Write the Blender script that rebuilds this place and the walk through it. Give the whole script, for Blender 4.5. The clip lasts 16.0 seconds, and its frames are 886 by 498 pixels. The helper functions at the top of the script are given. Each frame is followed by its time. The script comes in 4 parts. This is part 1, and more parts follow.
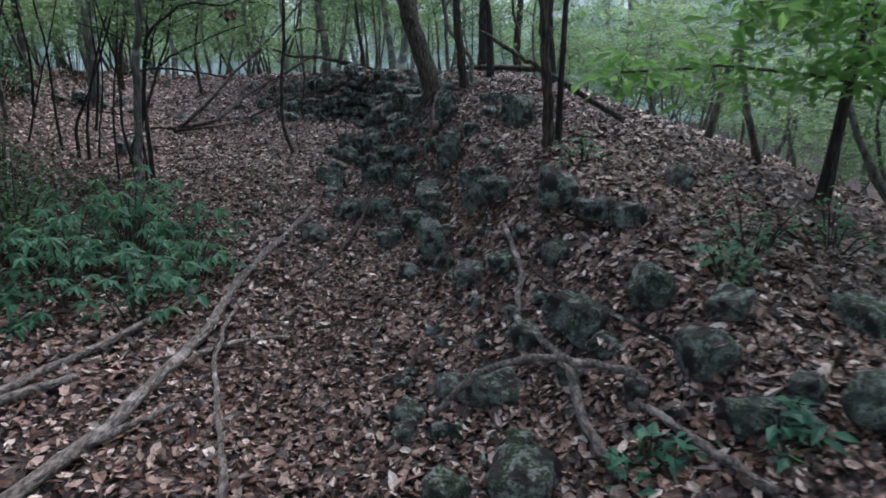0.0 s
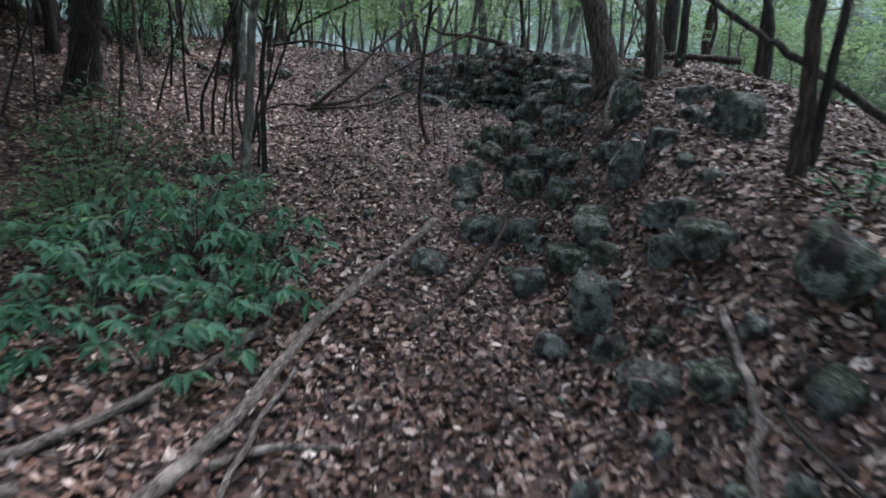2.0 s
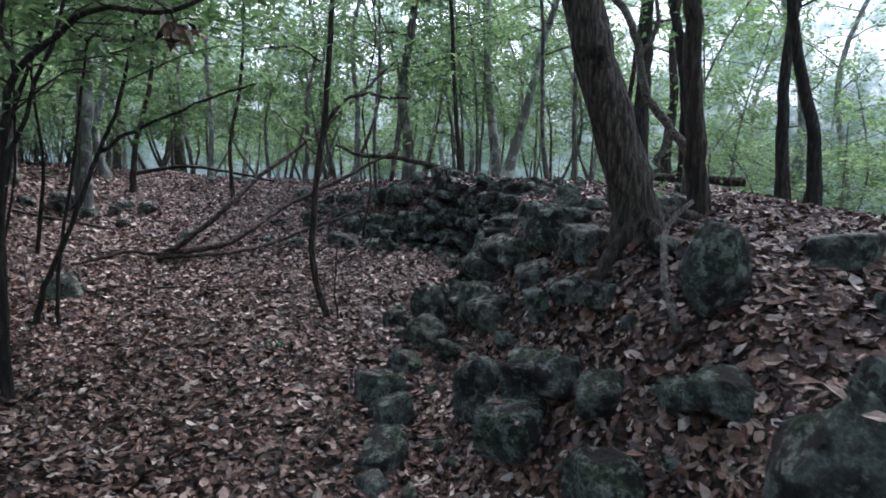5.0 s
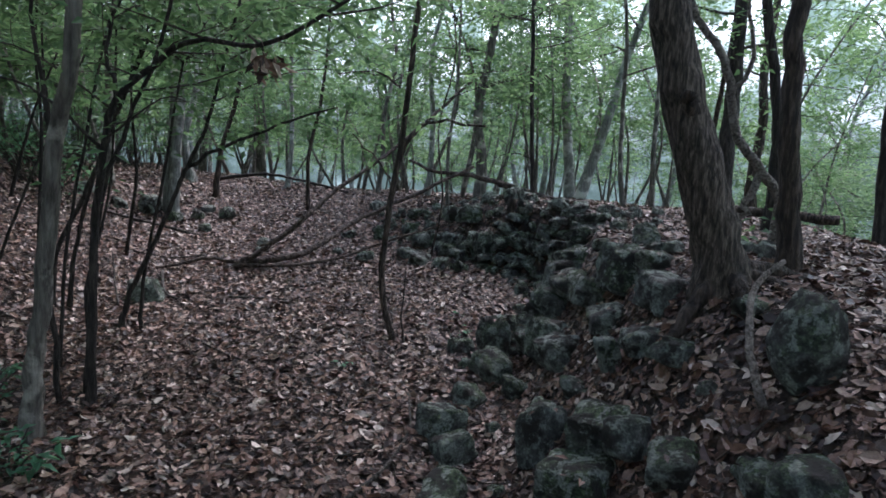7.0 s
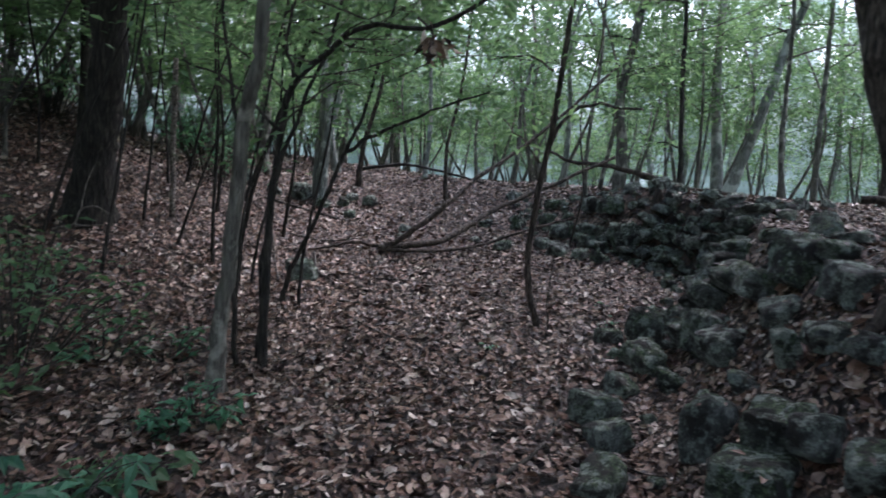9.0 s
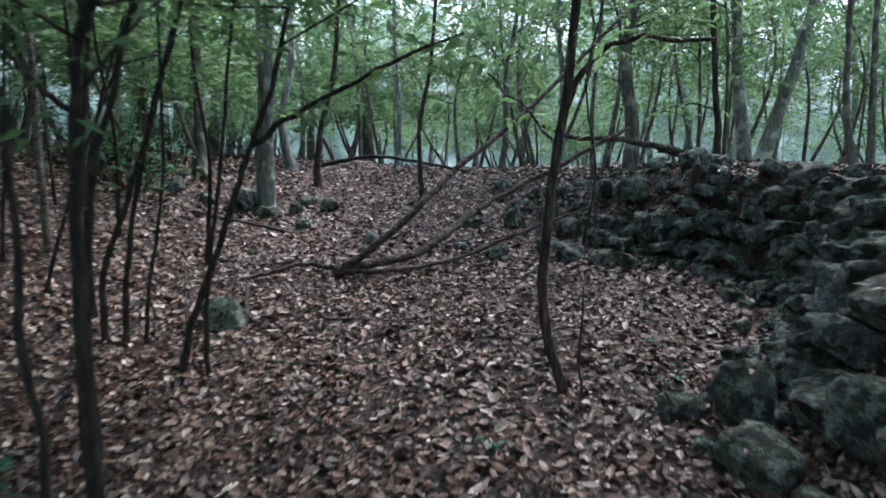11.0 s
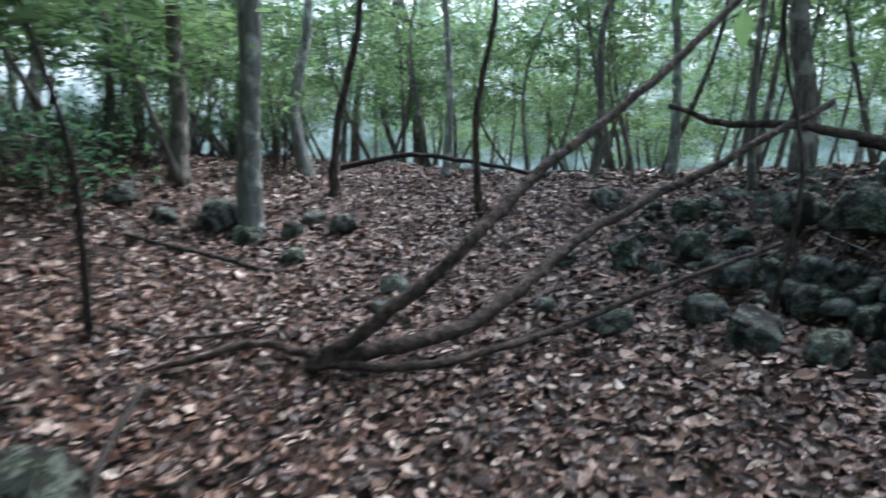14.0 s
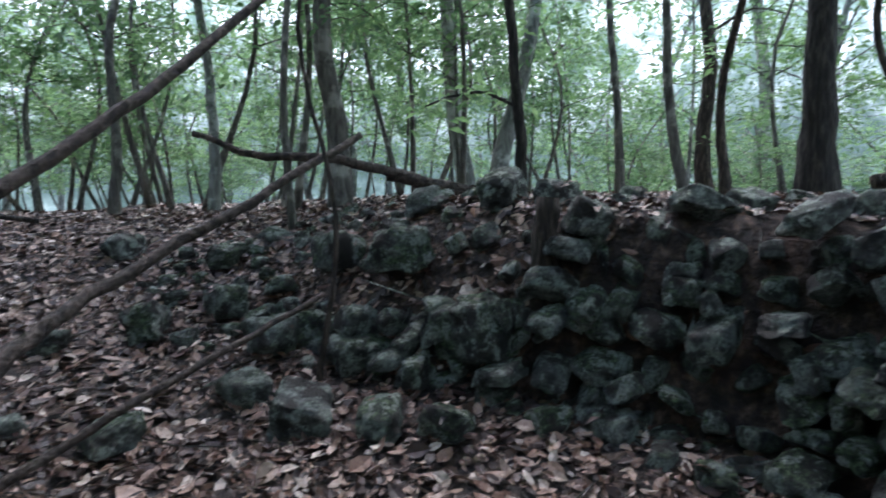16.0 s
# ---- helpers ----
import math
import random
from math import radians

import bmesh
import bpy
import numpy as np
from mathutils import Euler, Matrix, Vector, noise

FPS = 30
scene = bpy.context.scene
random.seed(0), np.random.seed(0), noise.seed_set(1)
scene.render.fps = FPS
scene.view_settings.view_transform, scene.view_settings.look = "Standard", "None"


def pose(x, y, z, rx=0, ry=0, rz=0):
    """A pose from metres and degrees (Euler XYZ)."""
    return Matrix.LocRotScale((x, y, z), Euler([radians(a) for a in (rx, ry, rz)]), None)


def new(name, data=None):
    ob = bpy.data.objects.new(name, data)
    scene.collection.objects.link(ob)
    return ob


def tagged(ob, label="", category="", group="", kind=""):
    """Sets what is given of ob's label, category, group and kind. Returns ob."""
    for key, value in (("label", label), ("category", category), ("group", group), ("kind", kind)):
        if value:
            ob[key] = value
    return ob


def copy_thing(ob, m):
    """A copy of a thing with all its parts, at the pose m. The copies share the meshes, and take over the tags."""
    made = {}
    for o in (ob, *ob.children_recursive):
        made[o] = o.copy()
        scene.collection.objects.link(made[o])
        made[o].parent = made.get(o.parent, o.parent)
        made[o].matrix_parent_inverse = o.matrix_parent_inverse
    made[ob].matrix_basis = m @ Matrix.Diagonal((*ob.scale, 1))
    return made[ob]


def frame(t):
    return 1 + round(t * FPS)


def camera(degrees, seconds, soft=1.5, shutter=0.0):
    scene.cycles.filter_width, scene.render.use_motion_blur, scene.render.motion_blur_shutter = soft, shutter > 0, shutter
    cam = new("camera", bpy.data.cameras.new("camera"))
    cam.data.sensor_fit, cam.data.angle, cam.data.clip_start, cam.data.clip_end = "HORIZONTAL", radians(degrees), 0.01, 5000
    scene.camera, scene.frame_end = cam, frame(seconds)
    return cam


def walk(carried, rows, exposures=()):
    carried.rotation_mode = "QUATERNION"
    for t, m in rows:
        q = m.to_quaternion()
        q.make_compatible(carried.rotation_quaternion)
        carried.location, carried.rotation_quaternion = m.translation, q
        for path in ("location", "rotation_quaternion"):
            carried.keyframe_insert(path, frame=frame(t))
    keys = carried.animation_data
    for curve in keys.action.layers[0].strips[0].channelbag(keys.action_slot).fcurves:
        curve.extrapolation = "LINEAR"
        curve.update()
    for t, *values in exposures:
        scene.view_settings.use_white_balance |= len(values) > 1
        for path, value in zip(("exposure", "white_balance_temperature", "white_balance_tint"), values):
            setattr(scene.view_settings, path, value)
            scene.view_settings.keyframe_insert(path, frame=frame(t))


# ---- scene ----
cam = camera(71.0, 16.0, soft=1.65, shutter=0.6)
# seconds, eye in metres, turn in degrees
PATH = [
    (0, 0.012, 0.007, 1.749, 73.17, 0.67, -1.21),
    (0.5, -0.023, 0.286, 1.653, 73.01, 0.83, 0.50),
    (1, -0.000, 0.657, 1.717, 72.76, -0.18, 6.63),
    (1.5, -0.034, 1.093, 1.677, 72.43, -1.54, 12.18),
    (2, -0.128, 1.776, 1.638, 71.99, -1.81, 12.92),
    (2.5, -0.350, 2.453, 1.621, 71.71, -2.42, 14.92),
    (3, -0.501, 3.097, 1.610, 71.33, -2.98, 19.00),
    (3.5, -0.551, 3.731, 1.631, 71.74, -2.11, 15.06),
    (4, -0.605, 4.239, 1.669, 72.05, -1.74, 11.49),
    (4.5, -0.576, 4.669, 1.619, 79.50, -1.28, 9.39),
    (4.7, -0.604, 4.867, 1.589, 82.69, -0.89, 6.15),
    (6.8, -0.665, 4.926, 1.763, 83.76, -3.43, 12.52),
    (7, -0.667, 4.941, 1.764, 83.64, -3.56, 12.89),
    (7.5, -0.668, 4.952, 1.761, 83.67, -3.43, 13.24),
    (8, -0.684, 4.950, 1.741, 83.70, -3.41, 13.68),
    (8.5, -0.785, 4.89, 1.68, 83.19, -3.81, 19.06),
    (9, -0.86, 4.87, 1.66, 82.53, -3.90, 24.22),
    (9.2, -0.93, 4.95, 1.64, 82.34, -4.33, 24.81),
    (11.3, -1.590, 6.983, 1.690, 81.16, 1.03, 22.22),
    (11.5, -1.647, 7.172, 1.706, 81.01, 1.26, 22.00),
    (12, -1.885, 7.532, 1.632, 81.76, 0.62, 24.89),
    (12.5, -2.128, 7.941, 1.616, 81.80, -0.00, 27.23),
    (13, -2.370, 8.367, 1.579, 81.73, -0.39, 29.82),
    (13.5, -2.557, 8.749, 1.571, 82.00, -0.38, 31.62),
    (14, -2.667, 9.261, 1.585, 82.04, 0.22, 28.31),
    (14.5, -2.672, 9.638, 1.603, 82.48, 0.51, 21.12),
    (15, -2.650, 9.924, 1.602, 82.95, 0.90, 9.99),
    (15.5, -2.634, 10.184, 1.608, 83.52, 0.94, -3.89),
    (16, -2.573, 10.201, 1.637, 84.30, 1.07, -10.15),
]
walk(cam, [(t, pose(x, y, z, rx, ry, rz)) for t, x, y, z, rx, ry, rz in PATH], exposures=[(0, 0.85, 5650, 21), (1, 0.93, 5650, 21), (2, 1.02, 5700, 22), (3, 1.1, 5750, 25), (4, 1.05, 5700, 24), (7, 0.93, 5650, 22), (9, 0.98, 5650, 22), (12, 1.2, 5500, 12), (16, 1.24, 5550, 18)])

# ---- light: an overcast sky over a wood ----
world = bpy.data.worlds.new("overcast_sky")
scene.world = world
world.use_nodes = True
wn = world.node_tree.nodes
sky = wn.new("ShaderNodeTexSky")
sky.sky_type = "NISHITA"
sky.sun_disc = False
sky.sun_elevation = radians(56)
sky.sun_rotation = radians(14)
sky.dust_density = 4.0
sky.air_density = 1.5
wn["Background"].inputs[1].default_value = 0.15
world.node_tree.links.new(sky.outputs[0], wn["Background"].inputs[0])
sun_data = bpy.data.lights.new("sun", "SUN")
sun_data.energy, sun_data.angle, sun_data.color = 2.2, radians(25), (1.0, 0.95, 0.88)
sun = new("sun", sun_data)
sun.rotation_euler = (radians(-34), 0, radians(-14))


# ---- materials ----
def material(name):
    m = bpy.data.materials.new(name)
    m.use_nodes = True
    nt = m.node_tree
    return m, nt, nt.nodes, nt.nodes["Principled BSDF"]


def ramp_node(nt, source, stops):
    r = nt.nodes.new("ShaderNodeValToRGB")
    while len(r.color_ramp.elements) < len(stops):
        r.color_ramp.elements.new(0.5)
    for e, (p, c) in zip(r.color_ramp.elements, stops):
        e.position, e.color = p, (*c, 1)
    nt.links.new(source, r.inputs[0])
    return r.outputs[0]


def noise_node(nt, scale, detail=5.0, rough=0.6, stretch=None):
    co = nt.nodes.new("ShaderNodeNewGeometry").outputs["Position"] if stretch is None else None
    if stretch is not None:
        mp = nt.nodes.new("ShaderNodeMapping")
        mp.inputs["Scale"].default_value = stretch
        nt.links.new(nt.nodes.new("ShaderNodeTexCoord").outputs["Object"], mp.inputs["Vector"])
        co = mp.outputs["Vector"]
    n = nt.nodes.new("ShaderNodeTexNoise")
    n.inputs["Scale"].default_value, n.inputs["Detail"].default_value, n.inputs["Roughness"].default_value = scale, detail, rough
    nt.links.new(co, n.inputs["Vector"])
    return n.outputs["Fac"]


def mix_node(nt, fac, a, b):
    m = nt.nodes.new("ShaderNodeMix")
    m.data_type = "RGBA"
    for sock, v in ((m.inputs[0], fac), (m.inputs[6], a), (m.inputs[7], b)):
        if hasattr(v, "is_linked"):
            nt.links.new(v, sock)
        else:
            sock.default_value = v if isinstance(v, float) else (*v, 1)
    return m.outputs[2]


def bump_node(nt, bsdf, height_out, strength, distance):
    b = nt.nodes.new("ShaderNodeBump")
    b.inputs["Strength"].default_value, b.inputs["Distance"].default_value = strength, distance
    nt.links.new(height_out, b.inputs["Height"])
    nt.links.new(b.outputs[0], bsdf.inputs["Normal"])


def soil_material():
    m, nt, nodes, bsdf = material("forest_soil")
    c = ramp_node(nt, noise_node(nt, 14), [(0.36, (0.010, 0.007, 0.006)), (0.48, (0.030, 0.019, 0.015)), (0.56, (0.07, 0.045, 0.034)), (0.66, (0.16, 0.11, 0.085))])
    big = ramp_node(nt, noise_node(nt, 0.9, 3), [(0.35, (0.75, 0.75, 0.75)), (0.65, (1.2, 1.15, 1.1))])
    mm = nt.nodes.new("ShaderNodeMix")
    mm.data_type, mm.blend_type = "RGBA", "MULTIPLY"
    mm.inputs[0].default_value = 1.0
    nt.links.new(c, mm.inputs[6])
    nt.links.new(big, mm.inputs[7])
    nt.links.new(mm.outputs[2], bsdf.inputs["Base Color"])
    bsdf.inputs["Roughness"].default_value = 0.85
    bump_node(nt, bsdf, noise_node(nt, 24, 6), 1.0, 0.06)
    return m


def dead_leaf_material():
    m, nt, nodes, bsdf = material("dead_leaf")
    geo = nodes.new("ShaderNodeNewGeometry")
    c = ramp_node(nt, geo.outputs["Random Per Island"], [(0.0, (0.022, 0.013, 0.011)), (0.35, (0.066, 0.033, 0.024)), (0.58, (0.145, 0.076, 0.05)), (0.77, (0.26, 0.16, 0.115)), (0.92, (0.40, 0.30, 0.24)), (1.0, (0.66, 0.56, 0.48))])
    spots = ramp_node(nt, noise_node(nt, 60, 3), [(0.35, (0.55, 0.5, 0.5)), (0.6, (1, 1, 1))])
    mm = nodes.new("ShaderNodeMix")
    mm.data_type, mm.blend_type = "RGBA", "MULTIPLY"
    mm.inputs[0].default_value = 0.7
    nt.links.new(c, mm.inputs[6])
    nt.links.new(spots, mm.inputs[7])
    nt.links.new(mm.outputs[2], bsdf.inputs["Base Color"])
    bsdf.inputs["Roughness"].default_value = 0.42
    bsdf.inputs["Specular IOR Level"].default_value = 0.45
    bump_node(nt, bsdf, noise_node(nt, 90, 3), 0.5, 0.006)
    return m


def stone_material(name, gain=1.0, cover=0.0):
    m, nt, nodes, bsdf = material(name)
    info = nodes.new("ShaderNodeObjectInfo")
    grey = ramp_node(nt, noise_node(nt, 9), [(p, tuple(gain * v for v in c)) for p, c in ((0.36, (0.03, 0.033, 0.031)), (0.46, (0.085, 0.093, 0.086)), (0.55, (0.155, 0.168, 0.155)), (0.64, (0.34, 0.37, 0.345)))])
    moss = ramp_node(nt, noise_node(nt, 35), [(0.38, (0.018, 0.034, 0.015)), (0.5, (0.055, 0.095, 0.042)), (0.62, (0.14, 0.205, 0.105))])
    geo = nodes.new("ShaderNodeNewGeometry")
    sep = nodes.new("ShaderNodeSeparateXYZ")
    nt.links.new(geo.outputs["Normal"], sep.inputs[0])
    up = nodes.new("ShaderNodeMath")
    up.operation = "MULTIPLY_ADD"
    up.inputs[1].default_value, up.inputs[2].default_value = 0.16, 0.02
    nt.links.new(sep.outputs[2], up.inputs[0])
    add = nodes.new("ShaderNodeMath")
    nt.links.new(noise_node(nt, 3.5), add.inputs[0])
    nt.links.new(up.outputs[0], add.inputs[1])
    rnd = nodes.new("ShaderNodeMath")
    rnd.operation = "MULTIPLY_ADD"
    rnd.inputs[1].default_value = 0.22
    nt.links.new(info.outputs["Random"], rnd.inputs[0])
    nt.links.new(add.outputs[0], rnd.inputs[2])
    fac = ramp_node(nt, rnd.outputs[0], [(0.62, (0, 0, 0)), (0.80, (1, 1, 1))])
    c = mix_node(nt, fac, grey, moss)
    spots = ramp_node(nt, noise_node(nt, 14, 6, 0.7), [(0.53 - cover, (0, 0, 0)), (0.58 - cover, (0.9, 0.9, 0.9))])
    c = mix_node(nt, spots, c, (0.40, 0.46, 0.40))
    dirt = ramp_node(nt, noise_node(nt, 7, 6), [(0.40, (1, 1, 1)), (0.49, (0, 0, 0))])
    c = mix_node(nt, dirt, c, (0.028, 0.024, 0.02))
    grain = ramp_node(nt, noise_node(nt, 70, 4, 0.7), [(0.32, (0.35, 0.35, 0.35)), (0.5, (0.9, 0.9, 0.9)), (0.68, (1.7, 1.7, 1.6))])
    mm = nodes.new("ShaderNodeMix")
    mm.data_type, mm.blend_type = "RGBA", "MULTIPLY"
    mm.inputs[0].default_value = 0.85
    nt.links.new(c, mm.inputs[6])
    nt.links.new(grain, mm.inputs[7])
    nt.links.new(mm.outputs[2], bsdf.inputs["Base Color"])
    bsdf.inputs["Roughness"].default_value = 0.7
    bump_node(nt, bsdf, noise_node(nt, 26, 12, 0.82), 1.0, 0.16)
    return m


def bark_material(name, dark, mid, light, scale=1.0, lichen=0.0, stretch=(4, 4, 0.7)):
    m, nt, nodes, bsdf = material(name)
    ridges = noise_node(nt, 9 * scale, 6, 0.65, stretch)
    c = ramp_node(nt, ridges, [(0.36, dark), (0.5, mid), (0.68, light)])
    if lichen:
        patch = ramp_node(nt, noise_node(nt, 4.0, 5), [(0.62 - lichen, (0, 0, 0)), (0.72 - lichen, (1, 1, 1))])
        c = mix_node(nt, patch, c, tuple(min(1, 1.5 * v + 0.03) for v in light))
    nt.links.new(c, bsdf.inputs["Base Color"])
    bsdf.inputs["Roughness"].default_value = 0.8
    bump_node(nt, bsdf, ridges, 1.0, 0.06)
    return m


def foliage_material(name, dark, light):
    m, nt, nodes, bsdf = material(name)
    geo = nodes.new("ShaderNodeNewGeometry")
    c = ramp_node(nt, geo.outputs["Random Per Island"], [(0.0, dark), (1.0, light)])
    nt.links.new(c, bsdf.inputs["Base Color"])
    bsdf.inputs["Roughness"].default_value = 0.5
    tr = nodes.new("ShaderNodeBsdfTranslucent")
    warm = mix_node(nt, 0.4, c, (0.33, 0.51, 0.19))
    nt.links.new(warm, tr.inputs["Color"])
    mx = nodes.new("ShaderNodeMixShader")
    mx.inputs[0].default_value = 0.55
    nt.links.new(bsdf.outputs[0], mx.inputs[1])
    nt.links.new(tr.outputs[0], mx.inputs[2])
    nt.links.new(mx.outputs[0], nodes["Material Output"].inputs["Surface"])
    return m


SOIL = soil_material()
DEAD_LEAF = dead_leaf_material()
STONE = stone_material("mossy_stone", 1.3, 0.015)
STONE_PALE = stone_material("pale_lichened_stone", 1.7, 0.08)
BARK_DARK = bark_material("dark_bark", (0.006, 0.005, 0.0045), (0.024, 0.019, 0.016), (0.085, 0.070, 0.058))
BARK_BROWN = bark_material("brown_bark", (0.009, 0.0065, 0.005), (0.045, 0.031, 0.023), (0.15, 0.112, 0.088))
BARK_TRUNK = bark_material("ridged_tan_bark", (0.012, 0.009, 0.007), (0.075, 0.058, 0.045), (0.26, 0.21, 0.17), 1.6, 0.0, (4, 4, 0.55))
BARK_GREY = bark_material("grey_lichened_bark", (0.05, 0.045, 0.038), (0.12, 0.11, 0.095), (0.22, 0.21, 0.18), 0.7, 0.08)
DEADWOOD = bark_material("weathered_deadwood", (0.06, 0.05, 0.042), (0.2, 0.17, 0.145), (0.40, 0.355, 0.31), 1.7, 0.05, (3.5, 1.0, 3.5))
FALLEN_BARK = bark_material("fallen_branch_bark", (0.016, 0.011, 0.009), (0.055, 0.038, 0.03), (0.14, 0.105, 0.085), 1.0, 0.0, (2.0, 2.0, 2.0))
# Pale bark; on far trees its lightness stands in for haze.
BARK_PALE = bark_material("pale_lichen_and_haze_bark", (0.10, 0.105, 0.095), (0.20, 0.21, 0.19), (0.34, 0.36, 0.33), 0.7, 0.1)
TWIG = bark_material("twig_bark", (0.02, 0.017, 0.014), (0.05, 0.041, 0.034), (0.10, 0.085, 0.07))
LEAF_DEEP = foliage_material("evergreen_leaf", (0.03, 0.075, 0.042), (0.085, 0.18, 0.09))
LEAF_LIGHT = foliage_material("sunlit_leaf", (0.085, 0.165, 0.075), (0.22, 0.36, 0.16))
LEAF_BRIGHT = foliage_material("bright_young_leaf", (0.07, 0.20, 0.045), (0.22, 0.46, 0.10))
LEAF_SHRUB = foliage_material("shrub_leaf", (0.022, 0.09, 0.06), (0.09, 0.28, 0.165))


# ---- the lie of the land ----
def ramp(a, b, v):
    t = np.clip((v - a) / (b - a), 0, 1)
    return t * t * (3 - 2 * t)
def toe(y):
    """x of the foot of the stone bank."""
    return np.interp(y, [-6, 2, 4, 5, 6.5, 8.5, 9.5, 10.5, 11.5, 12.0, 12.3, 12.65, 12.9, 13.3, 13.7, 14.4, 15.5, 18], [0.7, 0.3, 0.0, -0.3, -0.65, -1.15, -1.15, -1.0, -0.88, -0.95, -1.12, -1.42, -1.9, -2.45, -3.0, -3.5, -4.0, -4.5])
def height(x, y):
    """The lie of the land: a hollow way, a stone bank to its east, a crest to its north, a hillside to its west."""
    x, y = np.asarray(x, float), np.asarray(y, float)
    z = np.interp(y, [-40, -6, 0, 3, 5, 7, 9, 10, 12, 13, 14, 15, 16, 19, 24, 34, 60], [-3, -0.5, -0.05, -0.08, 0.0, 0.08, 0.22, 0.33, 0.56, 0.68, 0.9, 1.2, 1.38, 1.4, 1.1, 0.2, -2])
    top = np.interp(y, [-6, 0, 3, 4.5, 6, 8, 10, 13, 15, 19, 24, 34, 60], [0.2, 0.35, 0.55, 0.75, 1.0, 1.3, 1.4, 1.5, 1.5, 1.45, 1.1, 0.2, -2])
    wide = np.interp(y, [0, 6, 8.6, 9.8, 10.6, 12.7, 13.4, 15], [1.5, 1.4, 1.3, 0.8, 0.45, 0.5, 1.2, 2.0])
    s = ramp(0, 1, (x - toe(y)) / wide)
    z = z + (np.maximum(top, z) - z) * s
    z = z - 0.2 * np.maximum(x - 1.4, 0) ** 1.3
    west = np.maximum(-5.2 - x - 0.16 * np.maximum(y - 11, 0), 0)
    z = z + 0.3 * west ** 1.12 * (1 - ramp(10.5, 14.5, y) * 0.55) * (1 - ramp(13.0, 17.0, y) * 0.7)
    z = z + 0.05 * np.sin(1.3 * x + 0.7 * y) * np.sin(0.9 * y - 0.4 * x + 1) + 0.02 * np.sin(3.1 * x - 1.7) * np.sin(2.7 * y + 0.6)
    return np.maximum(z, -4 + 0 * z)


def z_at(x, y):
    return float(height(x, y))


# ---- building helpers ----
class Geo:
    """Collects vertices and faces for one mesh."""

    def __init__(self):
        self.v, self.f = [], []

    def tube(self, pts, r0, r1, seg=8, steps=4, wob=0.0, rng=None, flare=0.0):
        """A tapered, gently bent limb along pts."""
        p = np.array(pts, float)
        k = np.vstack([2 * p[0] - p[1], p, 2 * p[-1] - p[-2]])
        line = []
        for i in range(1, len(k) - 2):
            for s in range(steps):
                t = s / steps
                line.append(0.5 * (2 * k[i] + (k[i + 1] - k[i - 1]) * t + (2 * k[i - 1] - 5 * k[i] + 4 * k[i + 1] - k[i + 2]) * t * t + (3 * k[i] - k[i - 1] - 3 * k[i + 1] + k[i + 2]) * t ** 3))
        line.append(p[-1])
        line = np.array(line)
        n = len(line)
        if wob and rng is not None:
            line[1:-1] += rng.normal(0, wob, (n - 2, 3))
        d = np.gradient(line, axis=0)
        d /= np.linalg.norm(d, axis=1)[:, None] + 1e-9
        ref = np.array([0.31, 0.95, 0.1]) if abs(d[0][2]) > 0.8 else np.array([0.1, 0.2, 0.97])
        first = len(self.v)
        for i in range(n):
            a = np.cross(d[i], ref)
            a /= np.linalg.norm(a) + 1e-9
            b = np.cross(a, d[i])
            f = i / (n - 1)
            r = r0 + (r1 - r0) * f
            if flare:
                r *= 1 + flare * math.exp(-f * n / 2.2)
            for j in range(seg):
                w = 2 * math.pi * j / seg
                q = r * (1 + (0.10 * math.sin(3 * w + 2.1 * i) + (0.35 * flare * math.sin(4 * w) * math.exp(-f * n / 1.5) if flare else 0)))
                self.v.append(tuple(line[i] + q * (math.cos(w) * a + math.sin(w) * b)))
        for i in range(n - 1):
            for j in range(seg):
                a0, b0 = first + i * seg + j, first + i * seg + (j + 1) % seg
                self.f.append((a0, b0, b0 + seg, a0 + seg))
        self.f.append(tuple(first + (n - 1) * seg + j for j in range(seg)))
        self.f.append(tuple(first + j for j in reversed(range(seg))))
        return line

    def leaf(self, at, along, normal, size, slim=0.38, bend=0.12):
        """A pointed leaf folded along its midrib."""
        along = along / (np.linalg.norm(along) + 1e-9)
        side = np.cross(normal, along)
        side /= np.linalg.norm(side) + 1e-9
        up = np.cross(along, side)
        i = len(self.v)
        for u, w, h in ((0, 0, 0), (0.45, slim / 2, 0.05), (0.5, 0, -0.02), (0.45, -slim / 2, 0.05), (1, 0, -bend)):
            self.v.append(tuple(at + size * (u * along + w * side + h * up)))
        self.f += [(i, i + 2, i + 1), (i, i + 3, i + 2), (i + 1, i + 2, i + 4), (i + 2, i + 3, i + 4)]

    def mesh(self, name, mat, smooth=True):
        me = bpy.data.meshes.new(name)
        me.from_pydata(self.v, [], self.f)
        me.materials.append(mat)
        if smooth:
            me.polygons.foreach_set("use_smooth", [True] * len(me.polygons))
        me.update()
        return me


def part(name, geo, mat, parent=None, label="", smooth=True):
    ob = new(name, geo.mesh(name, mat, smooth) if isinstance(geo, Geo) else geo)
    ob.parent = parent
    if label:
        tagged(ob, label)
    return ob


def thing(name, at, label, category, group=""):
    ob = new(name)
    ob.empty_display_size = 0.2
    ob.location = at
    return tagged(ob, label, category, group)


def local(pts, at):
    return [tuple(np.subtract(p, at)) for p in pts]


